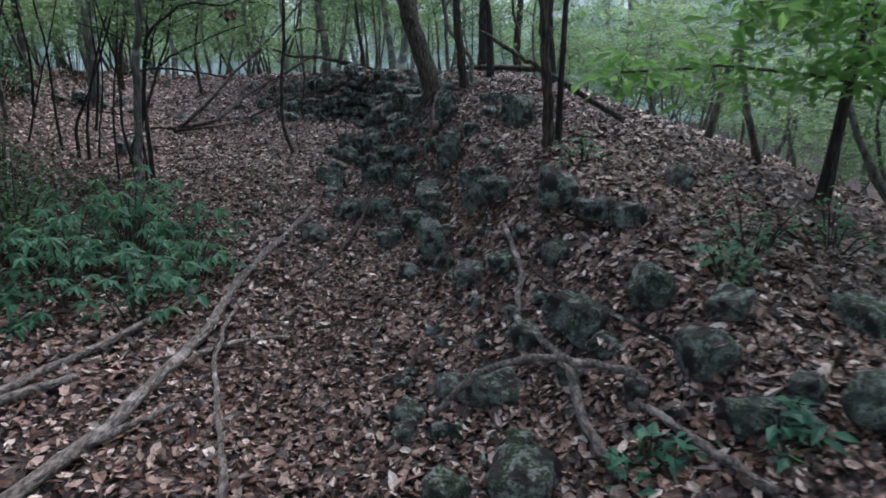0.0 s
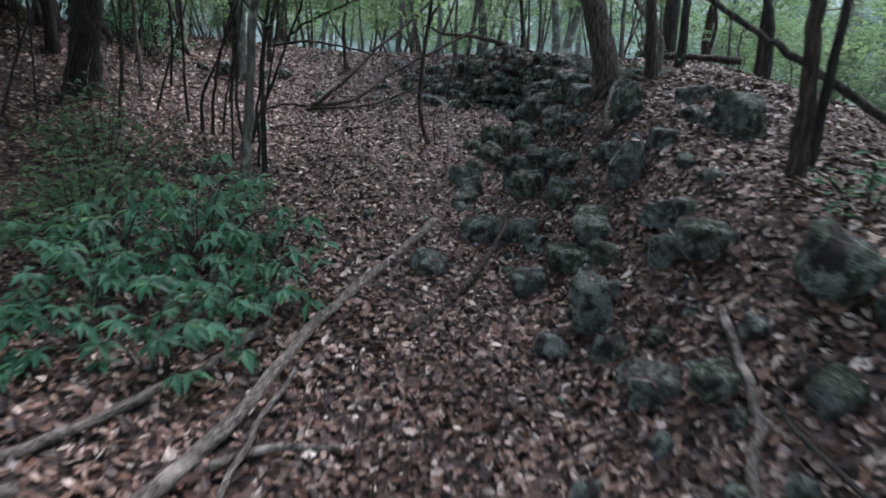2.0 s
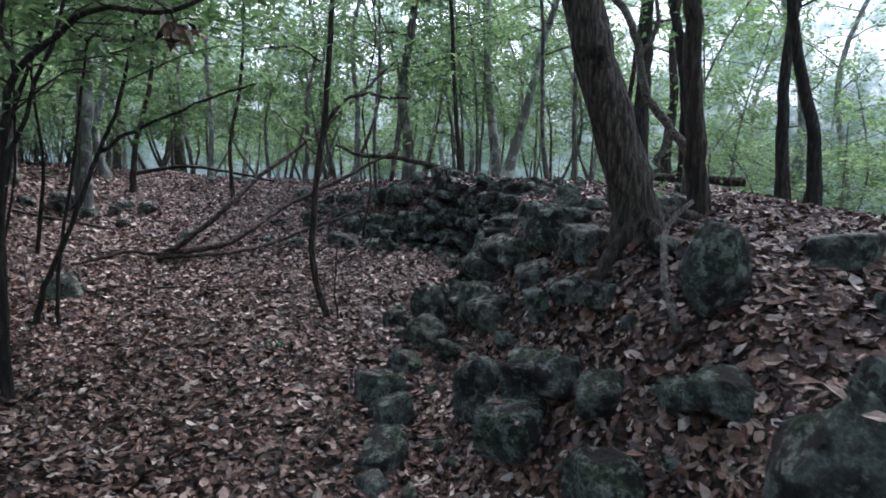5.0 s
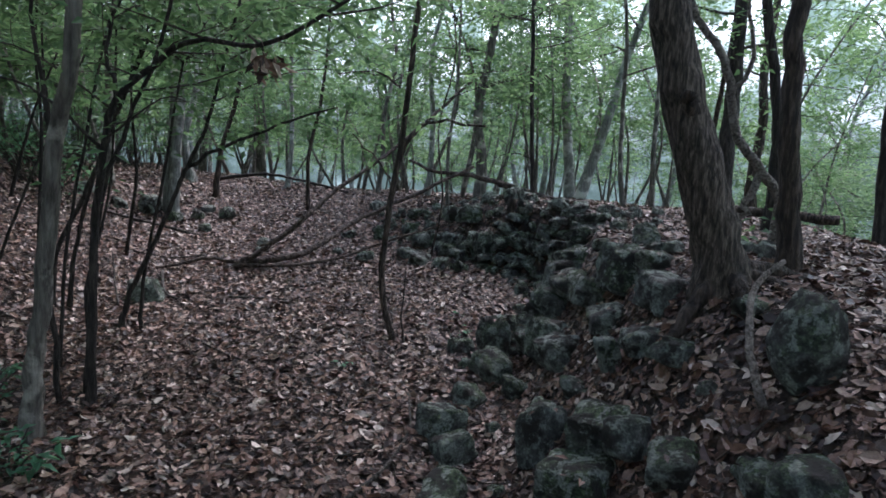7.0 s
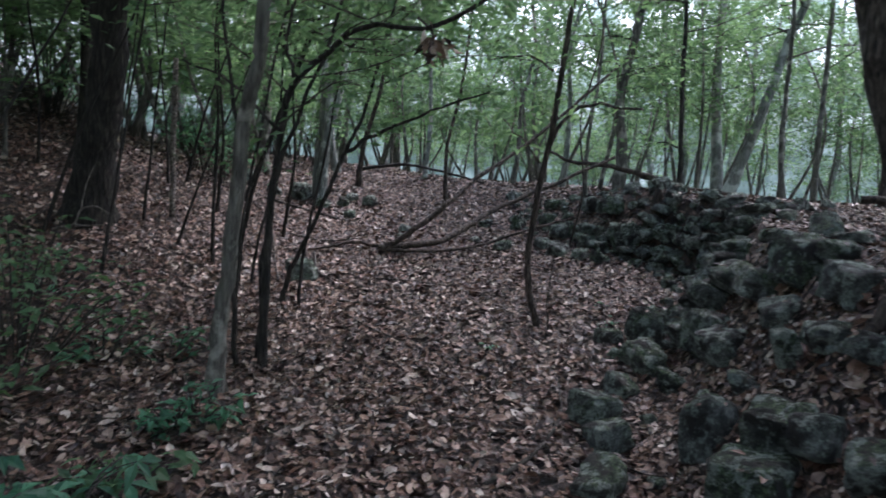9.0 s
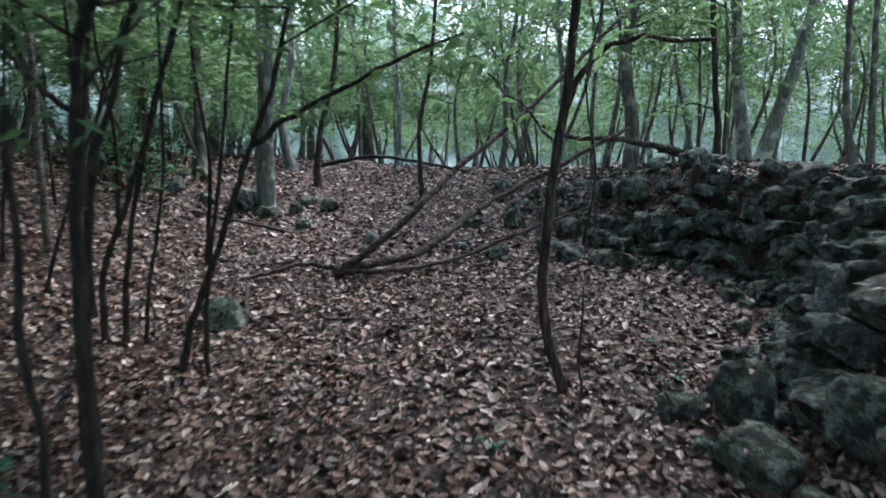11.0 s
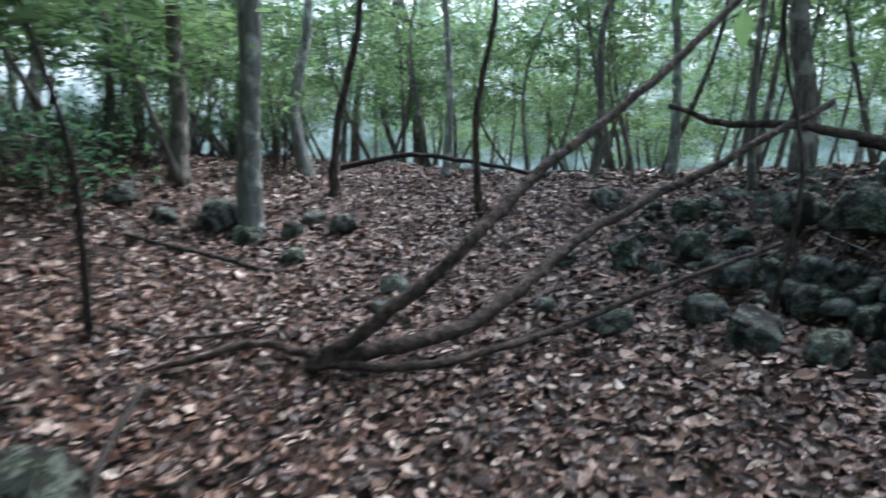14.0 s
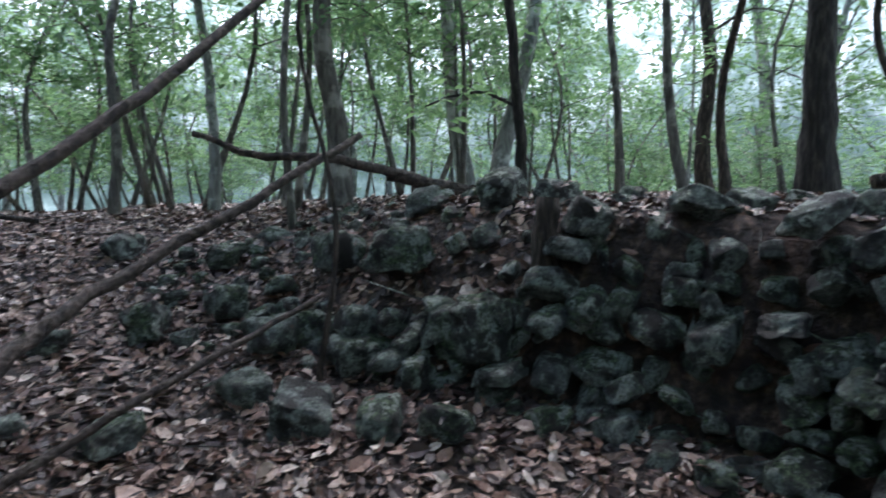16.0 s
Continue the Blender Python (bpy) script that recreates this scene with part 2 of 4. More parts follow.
# ---- ground ----
def ground_sheet():
    def lines(a, b, lo, hi, step):
        fine = np.arange(a, b, step)
        left = a - (np.geomspace(1, abs(lo - a) + 1, 26)[1:] - 1)[::-1]
        right = b + np.geomspace(1, abs(hi - b) + 1, 26) - 1
        return np.concatenate([left, fine, right])
    xs, ys = lines(-9, 4, -90, 90, 0.11), lines(-1, 17, -70, 100, 0.11)
    gx, gy = np.meshgrid(xs, ys)
    gz = height(gx, gy)
    rng = np.random.default_rng(3)
    near = (gx > -9.5) & (gx < 4.5) & (gy > -1.5) & (gy < 17.5)
    gz = gz + rng.normal(0, 0.011, gz.shape) * near
    nx, ny = len(xs), len(ys)
    idx = np.arange(nx * ny).reshape(ny, nx)
    faces = np.stack([idx[:-1, :-1], idx[:-1, 1:], idx[1:, 1:], idx[1:, :-1]], -1).reshape(-1, 4)
    me = bpy.data.meshes.new("ground")
    me.from_pydata(np.stack([gx, gy, gz], -1).reshape(-1, 3).tolist(), [], faces.tolist())
    me.materials.append(SOIL)
    me.polygons.foreach_set("use_smooth", [True] * len(me.polygons))
    tagged(new("ground", me), "brown forest soil under a layer of fallen leaves", "ground", kind="structure")


ground_sheet()


PROFILE = ((0, 0), (0.28, 1), (0.28, 0), (0.28, -1), (0.66, 0.9), (0.66, 0), (0.66, -0.9), (1, 0))
PROFILE_FACES = np.array([(0, 2, 1), (0, 3, 2), (1, 2, 5), (1, 5, 4), (2, 3, 6), (2, 6, 5), (4, 5, 7), (5, 6, 7)])


def leaf_litter(name, count, xr, yr, size, seed, keep=None, plain=False):
    """A carpet of fallen leaves, far too many to count."""
    rng = np.random.default_rng(seed)
    x, y = rng.uniform(*xr, count), rng.uniform(*yr, count)
    if keep is not None:
        ok = keep(x, y, rng)
        x, y = x[ok], y[ok]
    n = len(x)
    e = 0.05
    z = height(x, y)
    sx, sy = (height(x + e, y) - z) / e, (height(x, y + e) - z) / e
    nrm = np.stack([-sx, -sy, np.ones(n)], -1) + np.concatenate([rng.normal(0, 0.38, (n, 2)), np.zeros((n, 1))], 1)
    nrm /= np.linalg.norm(nrm, axis=1)[:, None]
    yaw = rng.uniform(0, 2 * np.pi, n)
    along = np.stack([np.cos(yaw), np.sin(yaw), 0 * yaw], -1)
    along -= (along * nrm).sum(1)[:, None] * nrm
    along /= np.linalg.norm(along, axis=1)[:, None]
    side = np.cross(nrm, along)
    ln = size[0] + (size[1] - size[0]) * rng.random(n) ** 1.4 * (1 + 0.5 * (rng.random(n) < 0.06))
    wd = ln * rng.uniform(0.28, 0.62, n)
    curl = rng.normal(0.05, 0.13, n)
    fold = rng.normal(0.08, 0.15, n)
    base = np.stack([x, y, z + rng.uniform(0.004, 0.035, n)], -1)
    if plain:
        prof, tri = ((0, 0), (0.45, 1), (0.45, -1), (1, 0)), np.array([(0, 2, 1), (1, 2, 3)])
    else:
        prof, tri = PROFILE, PROFILE_FACES
    v = np.empty((n, len(prof), 3))
    for k, (u, w) in enumerate(prof):
        lift = curl * (2 * u - 1) ** 2 * ln + fold * abs(w) * wd
        v[:, k] = base + ((u - 0.5) * ln)[:, None] * along + (0.5 * w * wd)[:, None] * side + lift[:, None] * nrm
    f = (tri[None] + len(prof) * np.arange(n)[:, None, None]).reshape(-1, 3)
    me = bpy.data.meshes.new(name)
    me.from_pydata(v.reshape(-1, 3).tolist(), [], f.tolist())
    me.materials.append(DEAD_LEAF)
    me.update()
    tagged(new(name, me), "carpet of curled brown and tan fallen leaves", "leaf litter", kind="stuff")


def way_side(x, y, rng):
    mid = np.interp(y, [0, 5, 10, 15], [-0.5, -1.0, -3.0, -4.0])
    face = (y > 10.2) & (y < 12.9) & (x > toe(y) - 0.08) & (x < toe(y) + 0.5)
    return (rng.random(len(x)) < np.clip(1.25 - 0.13 * np.abs(x - mid), 0.25, 1)) & (~face | (rng.random(len(x)) < 0.12))


leaf_litter("leaf_litter", 95000, (-7.5, 3.2), (1.0, 9.0), (0.03, 0.095), 11, way_side)
leaf_litter("leaf_litter", 105000, (-9.5, 2.5), (9.0, 17.5), (0.03, 0.095), 12, way_side)
leaf_litter("leaf_litter", 34000, (-1.2, 3.0), (1.5, 10.0), (0.025, 0.075), 19)
leaf_litter("leaf_litter", 26000, (-20, 12), (-3, 26), (0.08, 0.15), 13, lambda x, y, r: (x < -8) | (x > 2.6) | (y > 17) | (y < 1), True)


leaf_litter("leaf_litter", 42000, (-17, -8), (3, 22), (0.07, 0.13), 14, None, True)
leaf_litter("leaf_litter", 16000, (2.4, 8), (-1, 16), (0.07, 0.12), 15, None, True)
leaf_litter("leaf_litter", 16000, (-9, 4), (17, 23), (0.07, 0.13), 16, None, True)


def twig_litter(count, seed):
    """Bits of dead twig lying about in the leaves."""
    rng = np.random.default_rng(seed)
    g = Geo()
    for _ in range(count):
        y = rng.uniform(1.2, 16)
        x = float(np.interp(y, [0, 5, 10, 15], [-0.6, -1.0, -3.0, -4.0])) + rng.normal(0, 1.9)
        a, ln = rng.uniform(0, 6.3), rng.uniform(0.1, 0.5)
        pts = []
        for f in (-0.5, 0, 0.5):
            px, py = x + math.cos(a) * ln * f + rng.normal(0, 0.02), y + math.sin(a) * ln * f + rng.normal(0, 0.02)
            pts.append((px, py, z_at(px, py) + rng.uniform(0.015, 0.05)))
        r = rng.uniform(0.002, 0.006)
        g.tube(pts, r, r * 0.6, 5, 2)
    tagged(new("twig_litter", g.mesh("twig_litter", TWIG)), "scattered bits of dead twig among fallen leaves", "twigs", kind="stuff")


twig_litter(420, 18)


# ---- stones ----
def stone_meshes(count):
    made = []
    for k in range(count):
        rng = np.random.default_rng(100 + k)
        bm = bmesh.new()
        if k < 14 or k >= 18:
            for c in [(a, b, e) for a in (-1, 1) for b in (-1, 1) for e in (-1, 1)]:
                bm.verts.new(np.array(c) * np.array([0.47, 0.45, 0.44]) * rng.uniform(0.5, 1.12, 3))
            for _ in range(4 + k % 6):
                d = rng.normal(size=3)
                bm.verts.new(d / np.linalg.norm(d) * 0.5 * rng.uniform(0.9, 1.22))
        else:
            for _ in range(22):
                d = rng.normal(size=3)
                bm.verts.new(d / np.linalg.norm(d) * 0.5 * rng.uniform(0.85, 1.1))
        bmesh.ops.convex_hull(bm, input=bm.verts[:])
        for vert in [v for v in bm.verts if not v.link_faces]:
            bm.verts.remove(vert)
        bmesh.ops.bevel(bm, geom=bm.edges[:], offset=0.05, segments=1, affect="EDGES")
        bmesh.ops.triangulate(bm, faces=bm.faces[:])
        for limit in (0.26, 0.15):
            bmesh.ops.subdivide_edges(bm, edges=[e for e in bm.edges if e.calc_length() > limit], cuts=1)
            bmesh.ops.triangulate(bm, faces=bm.faces[:])
        for v in bm.verts:
            a = v.co * 2.6 + Vector((k * 3.1, 0, 0))
            v.co *= 1 + 0.2 * noise.noise(a) + 0.11 * noise.noise(a * 2.7) + 0.055 * noise.noise(a * 6.5)
        bmesh.ops.recalc_face_normals(bm, faces=bm.faces[:])
        me = bpy.data.meshes.new("stone")
        bm.to_mesh(me)
        bm.free()
        me.materials.append(STONE if k < 18 else STONE_PALE)
        made.append(me)
    return made


STONES = stone_meshes(22)
STONE_RNG = np.random.default_rng(7)
STONE_SPOTS = []
STONE_TOPS = []
MOSSY = "large boulder thick with green moss on the bank"
PALE = "pale lichened stone standing in the leaf litter"


def stone(x, y, w, d=None, h=None, sink=0.25, lift=0.0, turn=None, label="grey angular stone with green moss among fallen leaves", parent=None):
    """One stone of width w, depth d and height h bedded in the ground."""
    d, h = d or w * STONE_RNG.uniform(0.75, 1.05), h or w * STONE_RNG.uniform(0.6, 0.85)
    ob = new("stone", STONES[14 + int(STONE_RNG.integers(4)) if label == MOSSY else 18 + int(STONE_RNG.integers(4)) if label == PALE else int(STONE_RNG.integers(14))])
    z = z_at(x, y) + h * (0.5 - sink) + lift
    ob.rotation_euler = (STONE_RNG.normal(0, 0.2), STONE_RNG.normal(0, 0.2), STONE_RNG.uniform(0, 6.3) if turn is None else turn)
    ob.scale = (0.84 * w, 0.84 * d, 0.9 * h)
    ob.location = (x, y, z)
    if parent is None:
        tagged(ob, label, "stone", "mossy stones along the bank")
        STONE_SPOTS.append((x, y, w))
        STONE_TOPS.append((x, y, z + 0.41 * h, w))
    else:
        ob.parent = parent
        ob.location = Vector((x, y, z)) - parent.location
    return ob


# the bank beside the first stretch of the way
stone(0.2, 6.48, 0.4, 0.36, 0.58, 0.25, label=MOSSY)
stone(0.02, 5.12, 0.32, 0.3, 0.46, 0.16, label=PALE)
stone(0.37, 5.3, 0.22, 0.2, 0.32, 0.2, label=PALE)
stone(-0.57, 6.87, 0.34, 0.3, 0.28, 0.2)
stone(-0.25, 7.06, 0.38, 0.32, 0.32, 0.2)
stone(-1.25, 7.87, 0.36, 0.3, 0.24, 0.22)
for x, y, w in ((0.10, 4.82, 0.2), (0.29, 4.42, 0.22), (0.51, 4.28, 0.23), (-0.16, 5.95, 0.3), (0.0, 6.1, 0.3), (-1.14, 5.99, 0.26), (-0.9, 6.9, 0.38), (-0.6, 7.75, 0.36), (-0.38, 7.8, 0.3)):
    stone(x, y, w * 1.22, sink=0.18)
for x, y, w in ((0.96, 6.7, 0.42), (0.93, 4.5, 0.36), (1.14, 4.2, 0.28), (1.33, 4.0, 0.25), (0.42, 5.6, 0.3), (0.56, 5.15, 0.34), (1.49, 2.85, 0.22), (-0.4, 5.78, 0.26), (2.07, 5.1, 0.26), (-2.0, 7.05, 0.16)):
    stone(x, y, w * 1.22, sink=0.18)
stone(1.2, 3.15, 0.44, 0.36, 0.42, 0.3, label=MOSSY)
stone(0.84, 3.25, 0.46, 0.36, 0.3, 0.2)
stone(0.34, 3.1, 0.44, 0.36, 0.28, 0.35, label="flat mossy stone under a dead stick")
stone(0.1, 3.2, 0.22)
stone(1.22, 2.5, 0.38, 0.34, 0.34, 0.25, label=MOSSY)
stone(1.27, 2.15, 0.28)
stone(1.62, 2.0, 0.28, 0.26, 0.36, 0.25, label=MOSSY)
stone(0.85, 1.75, 0.3, 0.25, 0.16)
stone(1.2, 1.55, 0.3, 0.25, 0.18)
# the middle of the bank, round the leaning tree
stone(0.2, 7.5, 0.37, 0.34, 0.6, 0.28, label=MOSSY)
stone(-0.46, 8.45, 0.18, 0.16, 0.32, 0.25, label=PALE)
stone(-0.8, 8.3, 0.34, 0.3, 0.44, 0.22)
stone(-0.5, 7.98, 0.4, 0.32, 0.3, 0.22)
stone(-1.3, 8.35, 0.32, 0.28, 0.24, 0.22)
stone(-0.86, 9.45, 0.36, 0.32, 0.36, 0.22)
stone(-0.38, 9.15, 0.44, 0.36, 0.4, 0.22)
for x, y, w in ((-1.22, 10.62, 0.3), (-0.98, 10.9, 0.34), (-1.55, 9.9, 0.2), (-1.25, 9.45, 0.32), (-1.42, 8.62, 0.32), (-0.31, 8.35, 0.22), (-0.17, 8.05, 0.2), (-0.2, 8.6, 0.3), (-0.47, 8.85, 0.24), (-0.56, 9.35, 0.36), (0.12, 8.0, 0.16)):
    stone(x, y, w * 1.22, sink=0.18)
for x, y, w in ((-0.23, 7.5, 0.24), (0.0, 7.2, 0.18), (-0.61, 7.93, 0.2), (0.43, 6.65, 0.26), (-0.75, 9.1, 0.3), (-0.9, 9.7, 0.4), (-0.7, 9.9, 0.34), (-0.75, 10.3, 0.4), (-0.95, 10.3, 0.3), (-0.2, 9.0, 0.2), (0.1, 7.05, 0.22), (-0.3, 7.1, 0.2), (0.75, 7.6, 0.25)):
    stone(x, y, w * 1.22, sink=0.18)
# the foot of the crest
for x, y, w in ((-3.21, 14.02, 0.26), (-2.89, 14.05, 0.22), (-3.6, 13.86, 0.28), (-2.46, 13.3, 0.32), (-2.99, 13.15, 0.24), (-2.72, 12.85, 0.3), (-2.4, 12.7, 0.25), (-3.47, 12.81, 0.24), (-2.14, 12.6, 0.24), (-4.07, 13.7, 0.22), (-2.91, 13.55, 0.3), (-2.55, 13.95, 0.34)):
    stone(x, y, w * 1.22, sink=0.18)
for x, y, w in ((-1.91, 13.05, 0.4), (-2.2, 13.6, 0.36), (-2.0, 14.0, 0.24), (-1.5, 12.45, 0.2), (-3.3, 14.6, 0.22), (-1.4, 12.95, 0.24)):
    stone(x, y, w * 1.22, sink=0.18)
stone(-4.98, 12.85, 0.24, label=PALE)
stone(-4.8, 12.45, 0.18, label=PALE)
stone(-3.92, 12.92, 0.18)
stone(-4.95, 10.35, 0.44, 0.4, 0.34, 0.25, label="pale mossy boulder lying in the leaves")
for x, y, w in ((-6.24, 13.9, 0.3), (-7.05, 13.15, 0.28), (-7.2, 13.35, 0.34), (-6.62, 13.15, 0.26), (-6.5, 13.5, 0.22), (-6.6, 13.95, 0.2), (-6.0, 12.95, 0.18), (-7.4, 12.9, 0.25), (-8.0, 12.9, 0.3)):
    stone(x, y, w * 1.22, sink=0.18)


stone(-1.28, 9.85, 0.44, 0.38, 0.52, 0.2, label=MOSSY)
# smaller stones strewn over the bank
rng = np.random.default_rng(17)
strewn = 0
while strewn < 170:
    y = rng.uniform(2.2, 9.2) if strewn < 58 else rng.uniform(9.0, 15.0)
    x = float(toe(y)) + rng.normal(0.45, 0.5)
    w = float(np.clip(rng.lognormal(-1.7, 0.45), 0.09, 0.4))
    if x < float(toe(y)) - 0.4 or (9.8 < y < 13.0 and x > float(toe(y)) - 0.05) or any((x - a) ** 2 + (y - b) ** 2 < (0.42 * (w + c)) ** 2 for a, b, c in STONE_SPOTS):
        continue
    if -0.6 < x < -0.2 and 4.0 < y < 5.6:
        continue
    stone(x, y, w, sink=0.3, label="small grey-green stone bedded in fallen leaves")
    strewn += 1


# ---- the dry stone wall ----
def stone_wall():
    wall = thing("stone_wall", (-1.0, 12.0, z_at(-1.0, 12.0)), "tumbled dry stone retaining wall of dark mossy stones", "wall")
    line = np.array([(-1.0, 9.7), (-0.92, 10.5), (-0.84, 11.4), (-0.9, 11.95), (-1.06, 12.3), (-1.36, 12.62), (-1.8, 12.86), (-2.3, 13.2), (-2.7, 13.7)])
    seg = np.linalg.norm(np.diff(line, axis=0), axis=1)
    run = np.concatenate([[0], np.cumsum(seg)])
    rng = np.random.default_rng(21)
    for course in range(9):
        s = rng.uniform(0, 0.2)
        while s < run[-1]:
            w = rng.choice([0.08, 0.12, 0.16, 0.21, 0.27, 0.38], p=[0.18, 0.26, 0.24, 0.18, 0.1, 0.04]) * rng.uniform(0.85, 1.15)
            w = min(w, 0.2) if s < 0.55 * run[-1] else w
            x, y = (float(np.interp(s + w / 2, run, line[:, k])) for k in (0, 1))
            x2, y2 = (float(np.interp(min(s + w / 2 + 0.1, run[-1]), run, line[:, k])) for k in (0, 1))
            t = np.array([x2 - x, y2 - y])
            t /= np.linalg.norm(t) + 1e-9
            inward = np.array([t[1], -t[0]])
            f = s / run[-1]
            tall = float(np.interp(f, [0, 0.12, 0.25, 0.56, 0.68, 0.84, 1.0], [3.5, 5.5, 7.6, 7.0, 5.2, 2.6, 1.0])) + rng.normal(0, 0.4)
            if course < tall:
                off = -0.06 + 0.052 * course + rng.normal(0, 0.05)
                low = z_at(x - 0.3 * inward[0], y - 0.3 * inward[1])
                ob = new("stone", STONES[int(rng.integers(18))])
                ob.parent = wall
                h = rng.uniform(0.10, 0.2) if w < 0.25 else rng.uniform(0.14, 0.24)
                px, py = x + inward[0] * off, y + inward[1] * off
                ob.location = Vector((px, py, low + 0.03 + course * 0.125 + rng.normal(0, 0.03))) - wall.location
                ob.scale = (w * 0.92, rng.uniform(0.16, 0.34), h * 0.9)
                ob.rotation_euler = (rng.normal(0, 0.28), rng.normal(0, 0.3), math.atan2(t[1], t[0]) + rng.normal(0, 0.35))
            s += w * rng.uniform(0.86, 1.12)


stone_wall()
for x, y, w in ((-0.5, 10.0, 0.3), (-0.35, 10.7, 0.34), (-0.3, 11.5, 0.3), (-0.25, 12.2, 0.5), (-0.42, 12.4, 0.4), (-0.1, 12.35, 0.42), (-0.3, 12.9, 0.32), (-0.7, 12.75, 0.4), (-0.95, 12.9, 0.34), (-0.52, 11.9, 0.4), (0.1, 11.9, 0.3), (-0.1, 11.1, 0.25), (0.2, 12.7, 0.4)):
    stone(x, y, w * 0.6, label="dark stone lying on top of the tumbled wall")


# ---- dead wood on the ground ----
def dead_branch(name, label, limbs, mat=None, seed=0, seg=8):
    """limbs: (points, first radius, last radius); the first is the stem, the others are its side limbs."""
    at = limbs[0][0][0]
    rng = np.random.default_rng(seed)
    root = thing(name, at, label, "branch")
    for k, (pts, r0, r1) in enumerate(limbs):
        g = Geo()
        g.tube(local(pts, at), r0, r1, seg, 5, min(0.24 * r1, 0.007), rng)
        part("stem" if k == 0 else "side_limb", g, mat or DEADWOOD, root)
    return root


def lie(pts, lift=0.03):
    """Points on the ground, raised by lift."""
    return [(x, y, z_at(x, y) + (p[0] if p else lift)) for x, y, *p in pts]


dead_branch("fallen_branch", "long weathered fallen branch lying along the path", [
    (lie([(-2.0, 1.5), (-1.89, 1.96), (-1.71, 2.7), (-1.63, 3.4), (-1.57, 4.05), (-1.6, 5.0), (-1.42, 6.4), (-1.35, 6.95, 0.09)], 0.04), 0.041, 0.035),
    (lie([(-1.71, 2.66), (-1.57, 2.86), (-1.42, 3.06)], 0.045), 0.024, 0.013),
    (lie([(-1.5, 3.68), (-1.33, 3.88), (-1.04, 3.97)], 0.04), 0.022, 0.012)], seed=1)
dead_branch("fallen_branch", "weathered fallen branch half under the shrub", [
    (lie([(-2.8, 1.9), (-2.58, 2.44), (-2.38, 3.25), (-2.14, 3.72), (-1.96, 4.25), (-1.87, 4.92)], 0.04), 0.034, 0.022),
    (lie([(-2.6, 2.46), (-2.44, 2.95), (-2.08, 3.33)], 0.05), 0.032, 0.028)], seed=2)
dead_branch("dead_stick", "thin crooked dead twig on the leaves", [
    (lie([(-1.41, 4.31, 0.16), (-1.40, 3.68, 0.06), (-1.17, 3.01), (-0.95, 2.43), (-0.9, 2.1)], 0.03), 0.012, 0.024)], seed=3)
dead_branch("fallen_branch", "crooked bleached branch lying across the stones", [
    (lie([(0.57, 4.68), (0.62, 4.11), (0.55, 3.66), (0.64, 3.21, 0.1), (0.69, 2.85, 0.12), (0.70, 2.42, 0.08), (0.76, 2.12)], 0.05), 0.02, 0.028)], seed=4)
dead_branch("dead_stick", "bleached dead stick lying across a mossy stone", [
    (lie([(0.0, 2.95, 0.04), (0.24, 3.02, 0.22), (0.50, 2.97, 0.24), (0.71, 2.79, 0.2), (0.93, 2.54, 0.14)], 0.2), 0.018, 0.022)], seed=5)
dead_branch("dead_stick", "thin wavy twig among the stones", [
    (lie([(0.87, 4.15), (0.69, 4.08), (0.77, 3.66, 0.1), (0.82, 3.30, 0.2), (0.78, 3.11, 0.2)], 0.05), 0.014, 0.007)], TWIG, seed=6)
dead_branch("rotten_log", "short rotten grey log among stones and plants", [
    (lie([(0.9, 2.5), (0.97, 2.39), (1.07, 2.11), (1.19, 1.79)], 0.03), 0.018, 0.022)], seed=8)
dead_branch("dead_stick", "dead stick propped up with a pale tip", [
    ([(-0.667, 6.75, 0.36), (-0.72, 6.36, 0.17), (-0.86, 5.5, 0.06), (-1.03, 5.01, 0.03)], 0.018, 0.026)], BARK_BROWN, seed=9)
dead_branch("dead_stick", "small dead stick lying on leaves", [(lie([(-1.15, 5.45), (-1.0, 5.3), (-0.85, 5.22)], 0.02), 0.014, 0.01)], seed=10)
dead_branch("dead_stick", "dead stick standing beside the boulder", [(lie([(0.06, 7.45, 0.05), (0.05, 7.7, 0.15), (0.12, 7.95, 0.18), (0.25, 8.05, 0.2)], 0.1), 0.019, 0.012)], seed=11)
dead_branch("dead_stick", "dark crooked twig on the leaves", [(lie([(-1.75, 7.6), (-1.62, 8.0), (-1.6, 8.5), (-1.75, 9.0)], 0.03), 0.013, 0.008)], TWIG, seed=12)
dead_branch("fallen_branch", "dead branch leaning across the bank between trunks", [([(0.5, 6.35, 2.02), (0.9, 6.3, 1.78), (1.17, 6.3, 1.62), (1.95, 6.3, 1.16)], 0.018, 0.03)], TWIG, seed=13)

